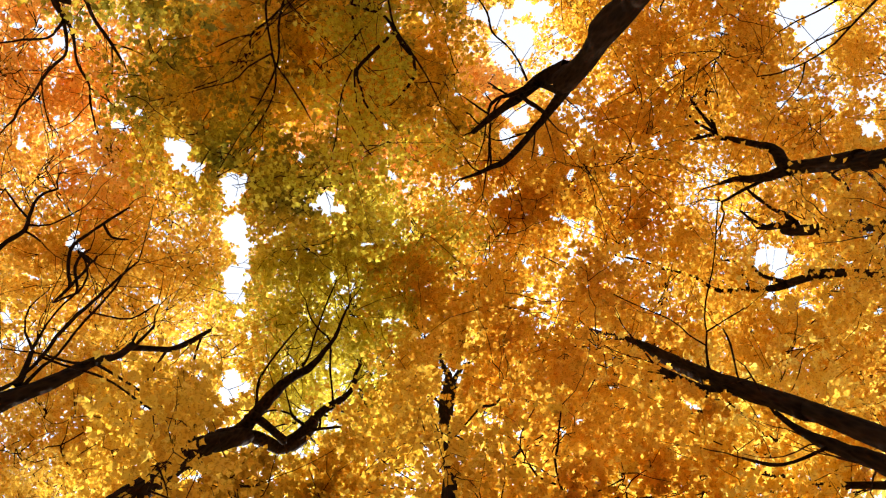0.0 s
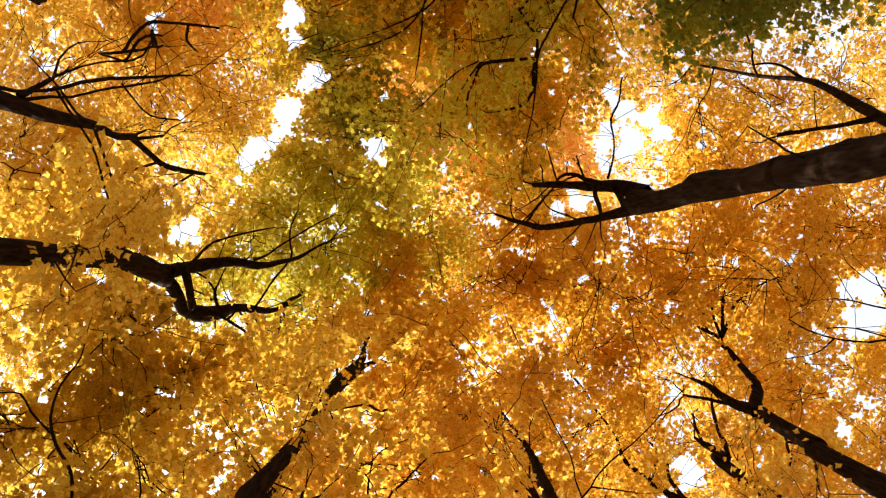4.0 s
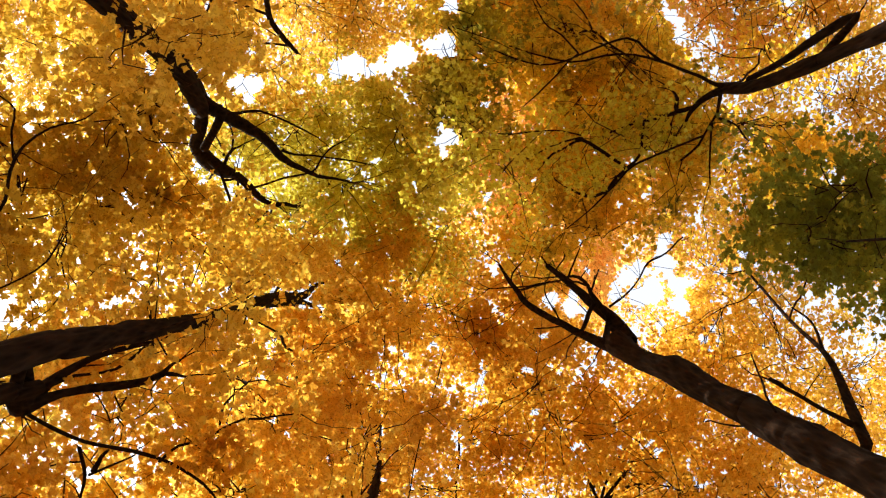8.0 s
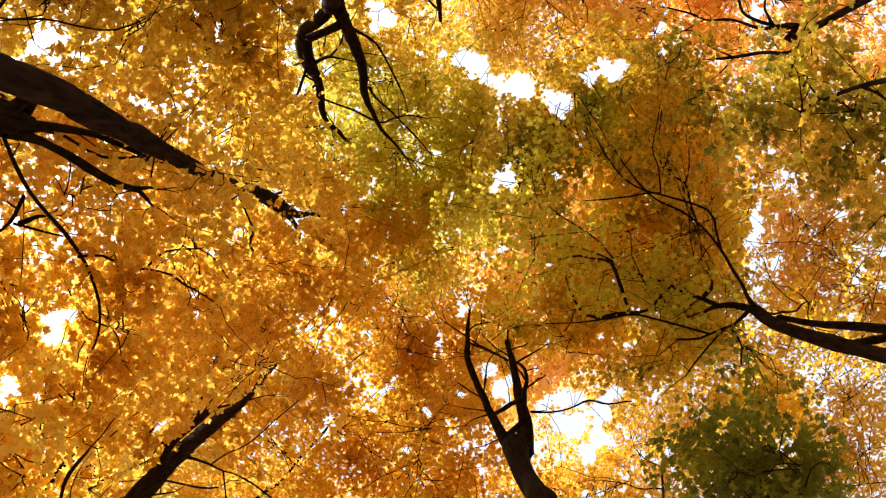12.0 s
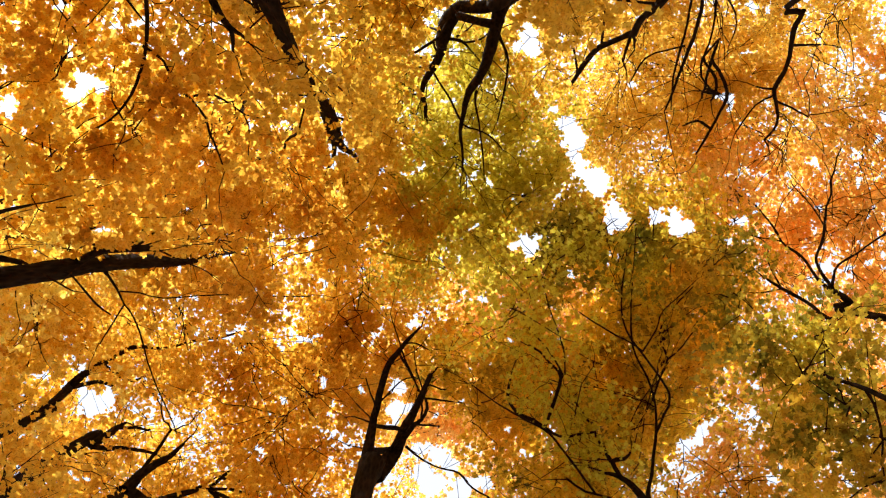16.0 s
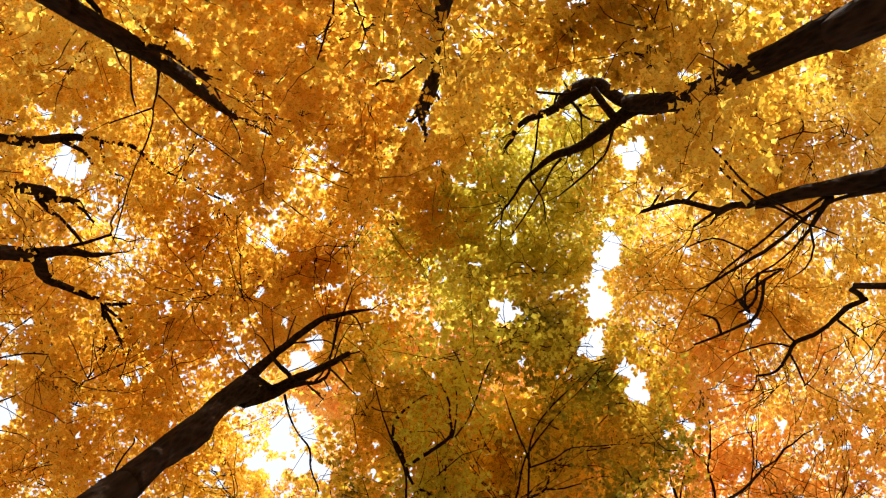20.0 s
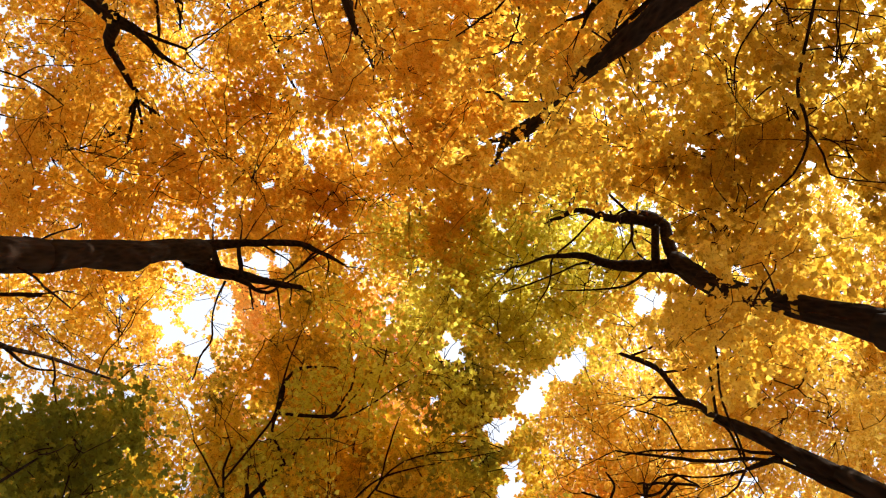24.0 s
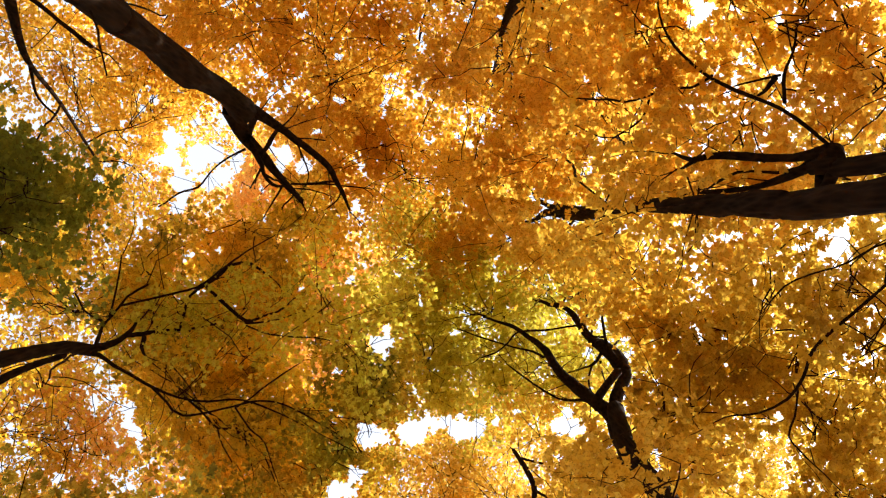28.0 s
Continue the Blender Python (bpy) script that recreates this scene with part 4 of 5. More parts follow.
stems_f.append([(-4.04, 2.41, 12.30, 0.016), (-3.99, 2.49, 12.36, 0.016), (-4.29, 2.80, 12.60, 0.013)])
stems_f.append([(-4.56, 1.45, 11.20, 0.014), (-4.94, 1.48, 11.35, 0.012), (-5.43, 1.40, 11.54, 0.012), (-6.13, 1.41, 11.80, 0.009)])
stems_f.append([(-4.88, 1.16, 10.20, 0.020), (-4.78, 0.85, 10.37, 0.013), (-4.65, 0.60, 10.52, 0.013), (-4.53, 0.45, 10.62, 0.016), (-4.56, 0.30, 10.69, 0.017), (-4.60, 0.15, 10.75, 0.019), (-4.53, -0.01, 10.83, 0.019), (-4.43, -0.11, 10.90, 0.011)])
stems_f.append([(-4.62, 0.46, 10.80, 0.017), (-4.53, 0.24, 10.94, 0.014), (-4.58, 0.04, 11.04, 0.014), (-4.50, 0.09, 11.10, 0.009)])
stems_f.append([(-4.71, 1.68, 7.4, 0.05), (-4.72, 1.55, 8.6, 0.042), (-4.72, 1.47, 9.6, 0.022), (-4.57, 1.23, 9.96, 0.022), (-4.51, 1.02, 10.18, 0.023), (-4.41, 0.76, 10.45, 0.027), (-4.3, 0.57, 10.66, 0.022), (-4.11, 0.27, 10.98, 0.019), (-3.95, 0.06, 11.2, 0.012)])
stems_f.append([(-4.37, 0.72, 10.60, 0.014), (-4.22, 0.79, 10.83, 0.011), (-4.05, 0.82, 11.05, 0.012), (-3.84, 0.62, 11.40, 0.009)])
stems_f.append([(-4.68, 1.24, 10.20, 0.013), (-4.47, 1.38, 10.45, 0.011), (-4.35, 1.46, 10.60, 0.008)])
stems_f.append([(-4.07, 1.38, 9.90, 0.015), (-3.87, 1.56, 10.14, 0.015), (-3.62, 1.89, 10.45, 0.016), (-3.45, 2.13, 10.66, 0.014), (-3.37, 2.35, 10.80, 0.011)])
stems_f.append([(-4.99, 0.63, 10.90, 0.014), (-4.86, 0.44, 11.10, 0.028), (-4.93, 0.27, 11.22, 0.029), (-4.97, 0.08, 11.34, 0.026), (-4.95, -0.07, 11.45, 0.024), (-4.84, -0.15, 11.56, 0.018), (-4.68, -0.29, 11.74, 0.018), (-4.41, -0.50, 12.00, 0.012)])
stems_f.append([(-4.92, 0.40, 11.20, 0.023), (-4.88, 0.20, 11.47, 0.018), (-4.91, 0.03, 11.63, 0.018), (-4.89, -0.11, 11.80, 0.012)])
stems_f.append([(-5.02, -0.06, 11.60, 0.021), (-4.95, 0.05, 11.75, 0.021), (-4.89, 0.17, 11.90, 0.012)])
stems_f.append([(-4.70, -0.29, 11.80, 0.018), (-4.66, -0.28, 12.05, 0.012), (-4.63, -0.28, 12.20, 0.009)])
lobes_f = [(-6.7, -0.8, 19.0, 1.59, 0.63), (-9.1, -0.7, 19.0, 2.16, 0.78), (-6.8, 1.4, 18.0, 2.04, 0.82), (-8.4, 1.9, 17.0, 2.04, 1.38), (-5.8, 3.0, 16.0, 1.43, 1.38), (-7.6, 3.6, 15.0, 1.66, 1.81), (-6.1, 0.5, 19.0, 1.44, 0.69), (-5.7, 0.3, 18.5, 1.68, 0.68), (-7.8, 0.4, 18.0, 2.04, 0.74), (-7.0, -1.4, 19.0, 1.30, 0.61), (-5.7, -1.5, 18.0, 0.82, 0.74), (-5.6, -0.1, 18.5, 0.84, 0.66), (-5.6, 1.0, 18.5, 0.70, 0.70), (-8.0, 3.8, 15.2, 0.97, 1.74), (-4.8, 1.2, 19.2, 1.26, 0.94), (-4.7, 3.2, 15.9, 1.02, 1.08), (-4.4, 2.8, 16.6, 1.02, 1.34)]
stems_g = []
stems_g.append([(-1.23, -5.82, 0.00, 0.139), (-1.23, -5.82, 9.72, 0.111), (-1.23, -5.83, 10.47, 0.107), (-1.25, -5.83, 11.11, 0.106), (-1.29, -5.83, 11.83, 0.106), (-1.36, -5.81, 12.48, 0.108), (-1.51, -5.78, 13.05, 0.104)])
stems_g.append([(-1.48, -5.78, 12.95, 0.064), (-1.58, -5.59, 13.05, 0.039), (-1.78, -5.40, 13.16, 0.029), (-2.04, -5.09, 13.33, 0.026), (-2.31, -4.77, 13.50, 0.023), (-2.51, -4.43, 13.66, 0.020), (-2.61, -4.07, 13.80, 0.020), (-2.67, -3.52, 14.02, 0.018), (-2.98, -2.95, 14.25, 0.014), (-3.31, -2.48, 14.45, 0.011)])
stems_g.append([(-2.56, -4.50, 13.85, 0.020), (-2.91, -4.26, 14.02, 0.018), (-3.22, -4.06, 14.15, 0.018), (-3.34, -3.63, 14.33, 0.014), (-3.77, -3.38, 14.50, 0.014), (-4.52, -3.14, 14.75, 0.011)])
stems_g.append([(-3.20, -4.03, 14.05, 0.018), (-3.56, -4.02, 14.24, 0.014), (-3.93, -3.86, 14.45, 0.011)])
stems_g.append([(-1.48, -5.81, 13.00, 0.072), (-1.45, -5.55, 13.20, 0.061), (-1.38, -5.37, 13.35, 0.054), (-1.24, -5.22, 13.49, 0.037), (-1.15, -5.17, 13.55, 0.021)])
stems_g.append([(-1.32, -5.29, 13.35, 0.033), (-1.33, -5.03, 13.56, 0.046), (-1.58, -5.10, 13.69, 0.034), (-1.84, -5.02, 13.85, 0.017)])
stems_g.append([(-1.31, -5.03, 13.55, 0.034), (-1.33, -4.62, 13.78, 0.034), (-1.36, -4.36, 13.92, 0.022), (-1.33, -3.91, 14.15, 0.018)])
stems_g.append([(-1.43, -5.65, 13.05, 0.032), (-1.14, -5.60, 13.23, 0.025), (-0.96, -5.50, 13.36, 0.020), (-0.69, -5.37, 13.55, 0.021), (-0.51, -5.09, 13.75, 0.017)])
stems_g.append([(-1.03, -5.61, 13.25, 0.020), (-0.90, -6.02, 13.49, 0.017), (-0.63, -6.41, 13.75, 0.013)])
stems_g.append([(-0.97, -5.48, 13.25, 0.020), (-0.49, -5.42, 13.58, 0.017), (-0.04, -5.35, 13.85, 0.013)])
stems_g.append([(-1.75, -6.51, 10.65, 0.056), (-1.70, -6.40, 11.31, 0.060), (-1.61, -6.27, 11.81, 0.059), (-1.50, -6.10, 12.30, 0.049), (-1.45, -5.89, 12.75, 0.042)])
stems_g.append([(-0.70, -4.23, 13.65, 0.020), (-0.43, -3.89, 13.92, 0.031), (-0.17, -3.58, 14.15, 0.031), (-0.16, -3.26, 14.34, 0.026), (-0.28, -3.07, 14.45, 0.016)])
stems_g.append([(-1.20, -3.34, 13.65, 0.030), (-1.15, -3.13, 14.05, 0.021), (-1.01, -2.77, 14.65, 0.016)])
stems_g.append([(-2.71, -4.35, 13.25, 0.021), (-2.71, -3.66, 13.63, 0.020), (-2.70, -3.22, 13.87, 0.018), (-3.00, -2.66, 14.17, 0.015), (-3.49, -2.17, 14.46, 0.011), (-3.86, -1.87, 14.65, 0.008)])
stems_g.append([(-2.72, -3.57, 13.65, 0.015), (-3.18, -3.42, 13.89, 0.015), (-3.54, -3.21, 14.10, 0.013), (-4.28, -3.12, 14.43, 0.011), (-4.79, -3.00, 14.65, 0.008)])
stems_g.append([(-2.53, -3.19, 13.55, 0.013), (-2.27, -2.78, 14.15, 0.013), (-2.11, -2.45, 14.55, 0.008)])
stems_g.append([(-0.59, -3.98, 13.25, 0.019), (-0.30, -3.64, 13.71, 0.018), (-0.08, -3.25, 14.12, 0.013), (0.09, -2.91, 14.45, 0.011)])
stems_g.append([(-1.29, -3.30, 13.65, 0.015), (-1.51, -2.95, 13.90, 0.015), (-1.63, -2.49, 14.18, 0.013), (-1.75, -2.01, 14.45, 0.011)])
stems_g.append([(-1.22, -3.20, 13.45, 0.015), (-1.19, -2.84, 13.83, 0.013), (-1.05, -2.42, 14.25, 0.011)])
lobes_g = [(-5.0, -3.4, 16.1, 1.32, 0.90), (-3.4, -2.8, 16.1, 1.56, 0.97), (-1.8, -3.8, 15.6, 1.62, 0.85), (-0.7, -2.8, 16.6, 1.49, 0.94), (0.5, -4.1, 16.1, 1.08, 0.92), (-1.3, -4.8, 15.1, 1.68, 0.74), (-3.5, -4.5, 15.6, 1.51, 0.80), (-2.4, -1.8, 16.6, 0.75, 1.00), (-2.2, -5.0, 14.6, 1.62, 0.64), (-1.0, -6.7, 14.6, 1.62, 0.67), (-3.4, -4.0, 15.1, 1.45, 0.86), (-0.3, -5.4, 14.6, 1.18, 0.75), (-2.2, -7.1, 14.1, 1.14, 0.46), (-4.8, -2.5, 16.0, 0.72, 0.97), (-5.6, -3.4, 16.0, 0.78, 0.83), (-4.0, -1.9, 16.0, 0.50, 1.04), (-5.0, -4.3, 16.0, 0.83, 0.82), (-4.5, -2.1, 16.0, 0.62, 1.02)]
lobes_g += [(-3.6, -1.8, 16.3, 0.61, 1.05)]
stems_h = []
stems_h.append([(-6.96, 0.71, 0.00, 0.061), (-6.96, 0.71, 11.44, 0.049), (-6.99, 0.47, 12.06, 0.048)])
stems_h.append([(-6.96, 0.49, 11.96, 0.047), (-6.91, 0.28, 12.35, 0.040), (-6.92, 0.04, 12.63, 0.037), (-6.89, -0.24, 12.99, 0.033), (-6.77, -0.44, 13.34, 0.034), (-6.83, -0.68, 13.55, 0.030), (-6.89, -1.08, 13.91, 0.025), (-6.72, -1.30, 14.26, 0.021)])
stems_h.append([(-6.84, -0.64, 13.56, 0.025), (-7.23, -0.95, 13.83, 0.020), (-7.53, -1.22, 14.06, 0.015)])
stems_h.append([(-6.99, 0.10, 12.66, 0.023), (-7.34, -0.02, 12.90, 0.019), (-7.55, -0.12, 13.06, 0.014)])
stems_h.append([(-6.79, -0.54, 13.46, 0.020), (-6.57, -0.55, 13.65, 0.015), (-6.23, -0.78, 13.96, 0.015)])
stems_h.append([(-6.67, -0.42, 13.16, 0.019), (-6.60, -0.29, 13.56, 0.015)])
lobes_h = [(-11.6, -0.4, 19.0, 2.31, 1.14), (-11.7, 2.6, 18.0, 2.17, 2.21), (-11.6, -2.4, 19.0, 2.16, 0.79), (-12.5, 0.9, 17.5, 1.14, 1.72), (-12.5, 2.6, 17.5, 1.14, 1.98), (-12.1, 4.0, 17.9, 1.16, 2.00), (-12.3, 5.9, 18.6, 1.21, 2.07), (-12.3, 5.7, 19.3, 1.21, 1.72), (-12.2, 0.2, 19.3, 1.26, 1.40), (-11.6, 7.0, 18.8, 1.22, 2.38), (-11.2, 6.8, 19.5, 1.22, 1.86), (-10.5, 8.8, 20.0, 1.31, 2.33), (-11.0, 9.1, 20.7, 1.31, 2.42), (-10.0, 6.6, 20.2, 1.33, 1.64), (-9.6, 10.9, 19.7, 1.29, 1.83), (-9.8, 10.7, 20.4, 1.29, 1.71), (-8.6, 7.2, 20.8, 1.37, 1.55), (-9.2, 7.9, 20.4, 1.34, 1.56)]
lobes_h += [(-9.3, 8.4, 21.1, 1.34, 1.62), (-9.4, 10.0, 20.8, 1.37, 1.75), (-8.0, 9.8, 21.8, 1.44, 1.68)]
stems_i = []
stems_i.append([(1.18, -5.47, 0.00, 0.050), (1.18, -5.47, 8.23, 0.038), (1.15, -5.48, 8.69, 0.029), (1.14, -5.48, 9.33, 0.022), (1.15, -5.48, 10.27, 0.014)])
lobes_i = [(0.6, -5.7, 11.2, 0.42, 0.9), (1.2, -5.4, 11.2, 0.38, 0.9), (0.6, -6.2, 11.2, 0.55, 0.9), (1.6, -6.0, 11.2, 0.55, 0.9), (1.0, -6.8, 11.4, 0.62, 0.9), (2.1, -6.6, 11.0, 0.50, 0.8), (1.0, -6.0, 11.9, 0.65, 0.8)]
stems_n = []
stems_n.append([(-4.13, -4.35, 0.00, 0.061), (-4.13, -4.35, 8.66, 0.047), (-4.21, -4.28, 9.33, 0.038), (-4.26, -4.22, 10.03, 0.031), (-4.25, -4.23, 10.81, 0.023)])
lobes_n = [(-3.9, -4.2, 11.0, 0.60, 0.61), (-4.3, -4.8, 11.0, 0.95, 0.61), (-4.7, -4.1, 11.5, 0.70, 0.68), (-4.0, -5.5, 10.5, 1.00, 0.53)]
stems_k = []
stems_k.append([(-6.46, -4.72, 0.00, 0.078), (-6.46, -4.72, 13.18, 0.062), (-6.58, -4.56, 13.80, 0.066), (-6.68, -4.43, 14.31, 0.068)])
stems_k.append([(-6.64, -4.41, 14.31, 0.038), (-6.70, -4.24, 14.70, 0.032), (-6.89, -3.94, 15.21, 0.031), (-6.95, -3.79, 15.48, 0.028), (-6.97, -3.54, 15.91, 0.025), (-7.17, -3.17, 16.42, 0.019), (-7.30, -2.77, 16.94, 0.019), (-7.26, -2.51, 17.31, 0.016)])
stems_k.append([(-6.67, -4.38, 14.31, 0.035), (-6.94, -3.98, 14.97, 0.026), (-7.35, -3.83, 15.33, 0.027), (-7.91, -3.56, 15.82, 0.025), (-8.55, -3.30, 16.33, 0.022), (-9.02, -3.06, 16.71, 0.019), (-9.88, -2.74, 17.31, 0.012)])
stems_k.append([(-6.69, -4.32, 14.31, 0.028), (-7.17, -4.19, 14.75, 0.023), (-8.03, -4.33, 15.34, 0.020), (-9.03, -4.44, 16.00, 0.022), (-10.32, -4.60, 16.79, 0.019), (-11.18, -4.61, 17.31, 0.020)])
stems_k.append([(-6.97, -3.52, 15.91, 0.015), (-6.99, -3.42, 16.65, 0.013), (-6.98, -3.31, 17.31, 0.010)])
stems_k.append([(-7.95, -3.58, 15.91, 0.015), (-8.27, -3.08, 16.71, 0.013), (-8.44, -2.67, 17.31, 0.010)])
stems_k.append([(-6.93, -3.21, 15.91, 0.012), (-7.61, -2.95, 16.62, 0.009), (-8.42, -2.81, 17.31, 0.010)])
stems_k.append([(-6.16, -4.72, 13.91, 0.031), (-6.26, -4.47, 14.70, 0.033), (-6.25, -4.30, 15.21, 0.029), (-6.23, -4.14, 15.63, 0.026), (-6.23, -4.02, 15.91, 0.019)])
stems_k.append([(-6.17, -4.18, 15.11, 0.017), (-5.99, -4.23, 15.71, 0.014), (-5.80, -4.20, 16.31, 0.012)])
stems_k.append([(-6.15, -4.10, 15.11, 0.017), (-6.37, -3.73, 15.64, 0.014), (-6.68, -3.46, 16.03, 0.015), (-6.62, -3.24, 16.39, 0.013), (-6.49, -3.10, 16.71, 0.009)])
lobes_k = [(-9.3, -4.0, 18.0, 2.17, 0.71), (-7.8, -5.0, 18.5, 1.54, 0.84), (-7.6, -2.4, 18.0, 1.77, 0.75), (-11.2, -4.4, 18.0, 2.17, 0.83), (-9.1, -5.7, 18.0, 2.04, 0.77), (-9.3, -2.0, 18.5, 2.38, 0.75), (-10.3, -4.4, 18.5, 2.38, 0.74), (-12.4, -3.0, 18.5, 2.10, 0.96), (-4.3, -8.8, 18.0, 1.77, 0.62), (-4.0, -10.5, 18.0, 1.90, 0.62), (-13.2, -2.5, 18.6, 1.21, 1.32), (-11.5, -6.4, 18.6, 1.21, 0.95), (-9.9, -7.6, 18.3, 1.19, 0.93), (-9.8, -7.8, 19.0, 1.19, 0.80), (-10.5, -7.4, 18.5, 1.20, 1.00), (-9.0, -9.0, 18.0, 1.17, 1.04), (-9.2, -8.9, 18.7, 1.17, 1.03), (-8.6, -6.1, 18.2, 1.19, 0.78)]
lobes_k += [(-7.7, -9.9, 18.3, 1.19, 0.64), (-7.7, -10.0, 19.0, 1.19, 0.62), (-7.7, -8.6, 18.6, 1.21, 0.70), (-7.8, -8.3, 19.3, 1.21, 0.67), (-8.5, -7.1, 19.0, 1.24, 0.75), (-7.7, -3.0, 18.9, 1.23, 1.01), (-7.7, -10.9, 18.8, 1.23, 0.63), (-7.5, -8.7, 19.6, 1.29, 0.68), (-7.0, -6.5, 18.7, 1.22, 0.80), (-6.8, -6.2, 19.4, 1.22, 0.80), (-7.2, -4.8, 19.3, 1.26, 0.92), (-6.0, -6.8, 20.1, 1.32, 0.70), (-6.5, -4.8, 20.1, 1.32, 0.91), (-6.5, -4.1, 20.7, 1.36, 1.00), (-5.1, -7.9, 18.9, 1.23, 0.62), (-5.4, -7.6, 18.8, 1.23, 0.62), (-5.6, -7.2, 20.6, 1.35, 0.62), (-5.4, -5.1, 21.1, 1.39, 0.96)]
lobes_k += [(-6.1, -2.9, 21.7, 1.43, 1.14), (-3.9, -7.2, 20.5, 1.35, 0.90), (-5.1, -6.3, 21.7, 1.44, 0.88), (-4.9, -4.4, 21.8, 1.44, 0.99), (-4.4, -3.5, 22.6, 1.49, 1.05), (-4.5, -3.6, 23.3, 1.49, 1.05), (-4.8, -2.0, 21.6, 1.42, 1.53), (-2.9, -7.2, 20.4, 1.34, 0.70), (-3.1, -5.6, 22.5, 1.49, 1.04), (-3.3, -3.6, 23.9, 1.59, 0.92), (-1.8, -6.9, 20.4, 1.34, 0.84), (-1.9, -5.1, 22.0, 1.46, 1.04), (-2.1, -3.8, 23.4, 1.55, 0.99), (-2.7, -2.2, 24.1, 1.61, 1.32), (-2.2, -2.4, 24.8, 1.61, 1.14), (-0.6, -7.0, 20.1, 1.32, 0.95), (-0.8, -5.8, 22.6, 1.50, 1.02), (-0.5, -3.7, 23.9, 1.59, 1.21)]
lobes_k += [(-0.8, -3.8, 24.6, 1.59, 1.13), (0.8, -6.7, 19.7, 1.29, 1.06), (0.8, -6.7, 20.4, 1.29, 1.07), (0.7, -5.5, 23.3, 1.55, 1.06), (0.6, -5.3, 24.0, 1.55, 1.07), (0.9, -3.4, 24.5, 1.63, 1.28), (1.5, -6.4, 20.5, 1.35, 1.09), (2.4, -5.5, 23.9, 1.59, 1.24), (2.2, -5.6, 24.6, 1.59, 1.14), (2.3, -3.8, 25.1, 1.68, 1.17), (3.4, -6.5, 24.9, 1.66, 1.48), (2.4, -4.4, 24.7, 1.65, 1.02)]
low_c2 = [(-0.8, 5.2, 12.0, 1.21, 0.50), (-1.3, 6.1, 11.0, 1.32, 0.55), (0.7, 5.4, 12.5, 1.08, 0.57), (-1.3, 8.8, 12.9, 0.80, 0.55), (-0.2, 4.9, 11.7, 0.72, 0.54), (-0.6, 6.4, 11.4, 0.70, 0.54), (-0.5, 9.1, 13.3, 0.84, 0.55), (-0.7, 9.2, 14.0, 0.84, 0.43), (0.2, 6.7, 13.4, 0.84, 0.40), (0.3, 7.0, 14.1, 0.84, 0.38), (0.3, 6.6, 11.8, 0.72, 0.40), (0.4, 7.7, 12.8, 0.80, 0.35), (1.3, 7.8, 14.7, 0.93, 0.40), (1.2, 8.0, 13.7, 0.86, 0.32), (1.5, 8.5, 14.4, 0.86, 0.32), (0.9, 8.4, 12.9, 0.81, 0.43), (0.5, 8.6, 13.6, 0.81, 0.36), (1.5, 8.3, 12.8, 0.80, 0.44), (2.4, 8.8, 13.2, 0.83, 0.84)]
stems_s = []
stems_s.append([(-1.00, 6.71, 0.00, 0.060), (-1.00, 6.71, 8.00, 0.046), (-0.97, 6.49, 9.00, 0.040), (-0.83, 5.59, 9.90, 0.031)])
stems_s.append([(-0.83, 5.59, 9.90, 0.022), (-1.12, 5.38, 10.12, 0.020), (-1.42, 5.13, 10.34, 0.021), (-1.70, 4.96, 10.51, 0.022), (-2.11, 4.92, 10.69, 0.019), (-2.44, 4.80, 10.85, 0.017), (-2.67, 4.52, 11.03, 0.014), (-2.78, 4.13, 11.24, 0.012), (-3.01, 3.86, 11.40, 0.009)])
stems_s.append([(-2.31, 4.97, 10.90, 0.014), (-2.74, 4.98, 11.06, 0.014), (-3.05, 4.95, 11.18, 0.014), (-3.40, 5.26, 11.33, 0.012), (-4.03, 5.84, 11.60, 0.009)])
stems_s.append([(-0.30, 5.48, 9.70, 0.017), (-0.50, 5.21, 10.03, 0.015), (-0.64, 4.88, 10.35, 0.013), (-0.79, 4.65, 10.57, 0.011), (-1.10, 4.49, 10.80, 0.008)])
stems_s.append([(-1.56, 5.03, 10.60, 0.011), (-1.47, 4.94, 10.94, 0.011), (-1.56, 4.82, 11.20, 0.009)])
stems_s.append([(-1.30, 5.20, 10.20, 0.010), (-1.52, 5.69, 10.52, 0.011), (-1.66, 6.16, 10.80, 0.008)])
lobes_s = [(-2.3, 5.5, 12.0, 1.55, 0.67), (-1.6, 4.4, 13.0, 1.42, 0.86), (-2.9, 4.0, 12.5, 1.35, 0.95), (-2.3, 5.0, 13.0, 1.42, 0.69), (-3.2, 5.8, 12.0, 1.38, 0.94), (-1.9, 6.4, 11.5, 1.23, 0.51), (-3.8, 4.4, 13.0, 1.13, 1.08), (-4.2, 6.2, 12.0, 0.74, 1.19), (-4.4, 6.5, 11.9, 0.74, 1.36), (-3.8, 8.0, 12.8, 0.80, 1.37), (-3.7, 7.4, 13.5, 0.80, 0.76), (-2.4, 8.2, 12.4, 0.77, 0.70)]
stems_m = []
stems_m.append([(5.56, -6.43, 0.00, 0.135), (5.56, -6.43, 12.05, 0.104), (5.00, -6.87, 13.06, 0.095), (4.58, -7.16, 13.78, 0.086), (4.13, -7.43, 14.47, 0.064), (3.83, -7.59, 15.10, 0.050), (3.39, -7.79, 16.61, 0.037), (2.49, -8.13, 18.79, 0.028)])
stems_m.append([(4.80, -6.93, 13.37, 0.058), (4.37, -6.39, 13.73, 0.040), (3.91, -5.92, 14.06, 0.031)])
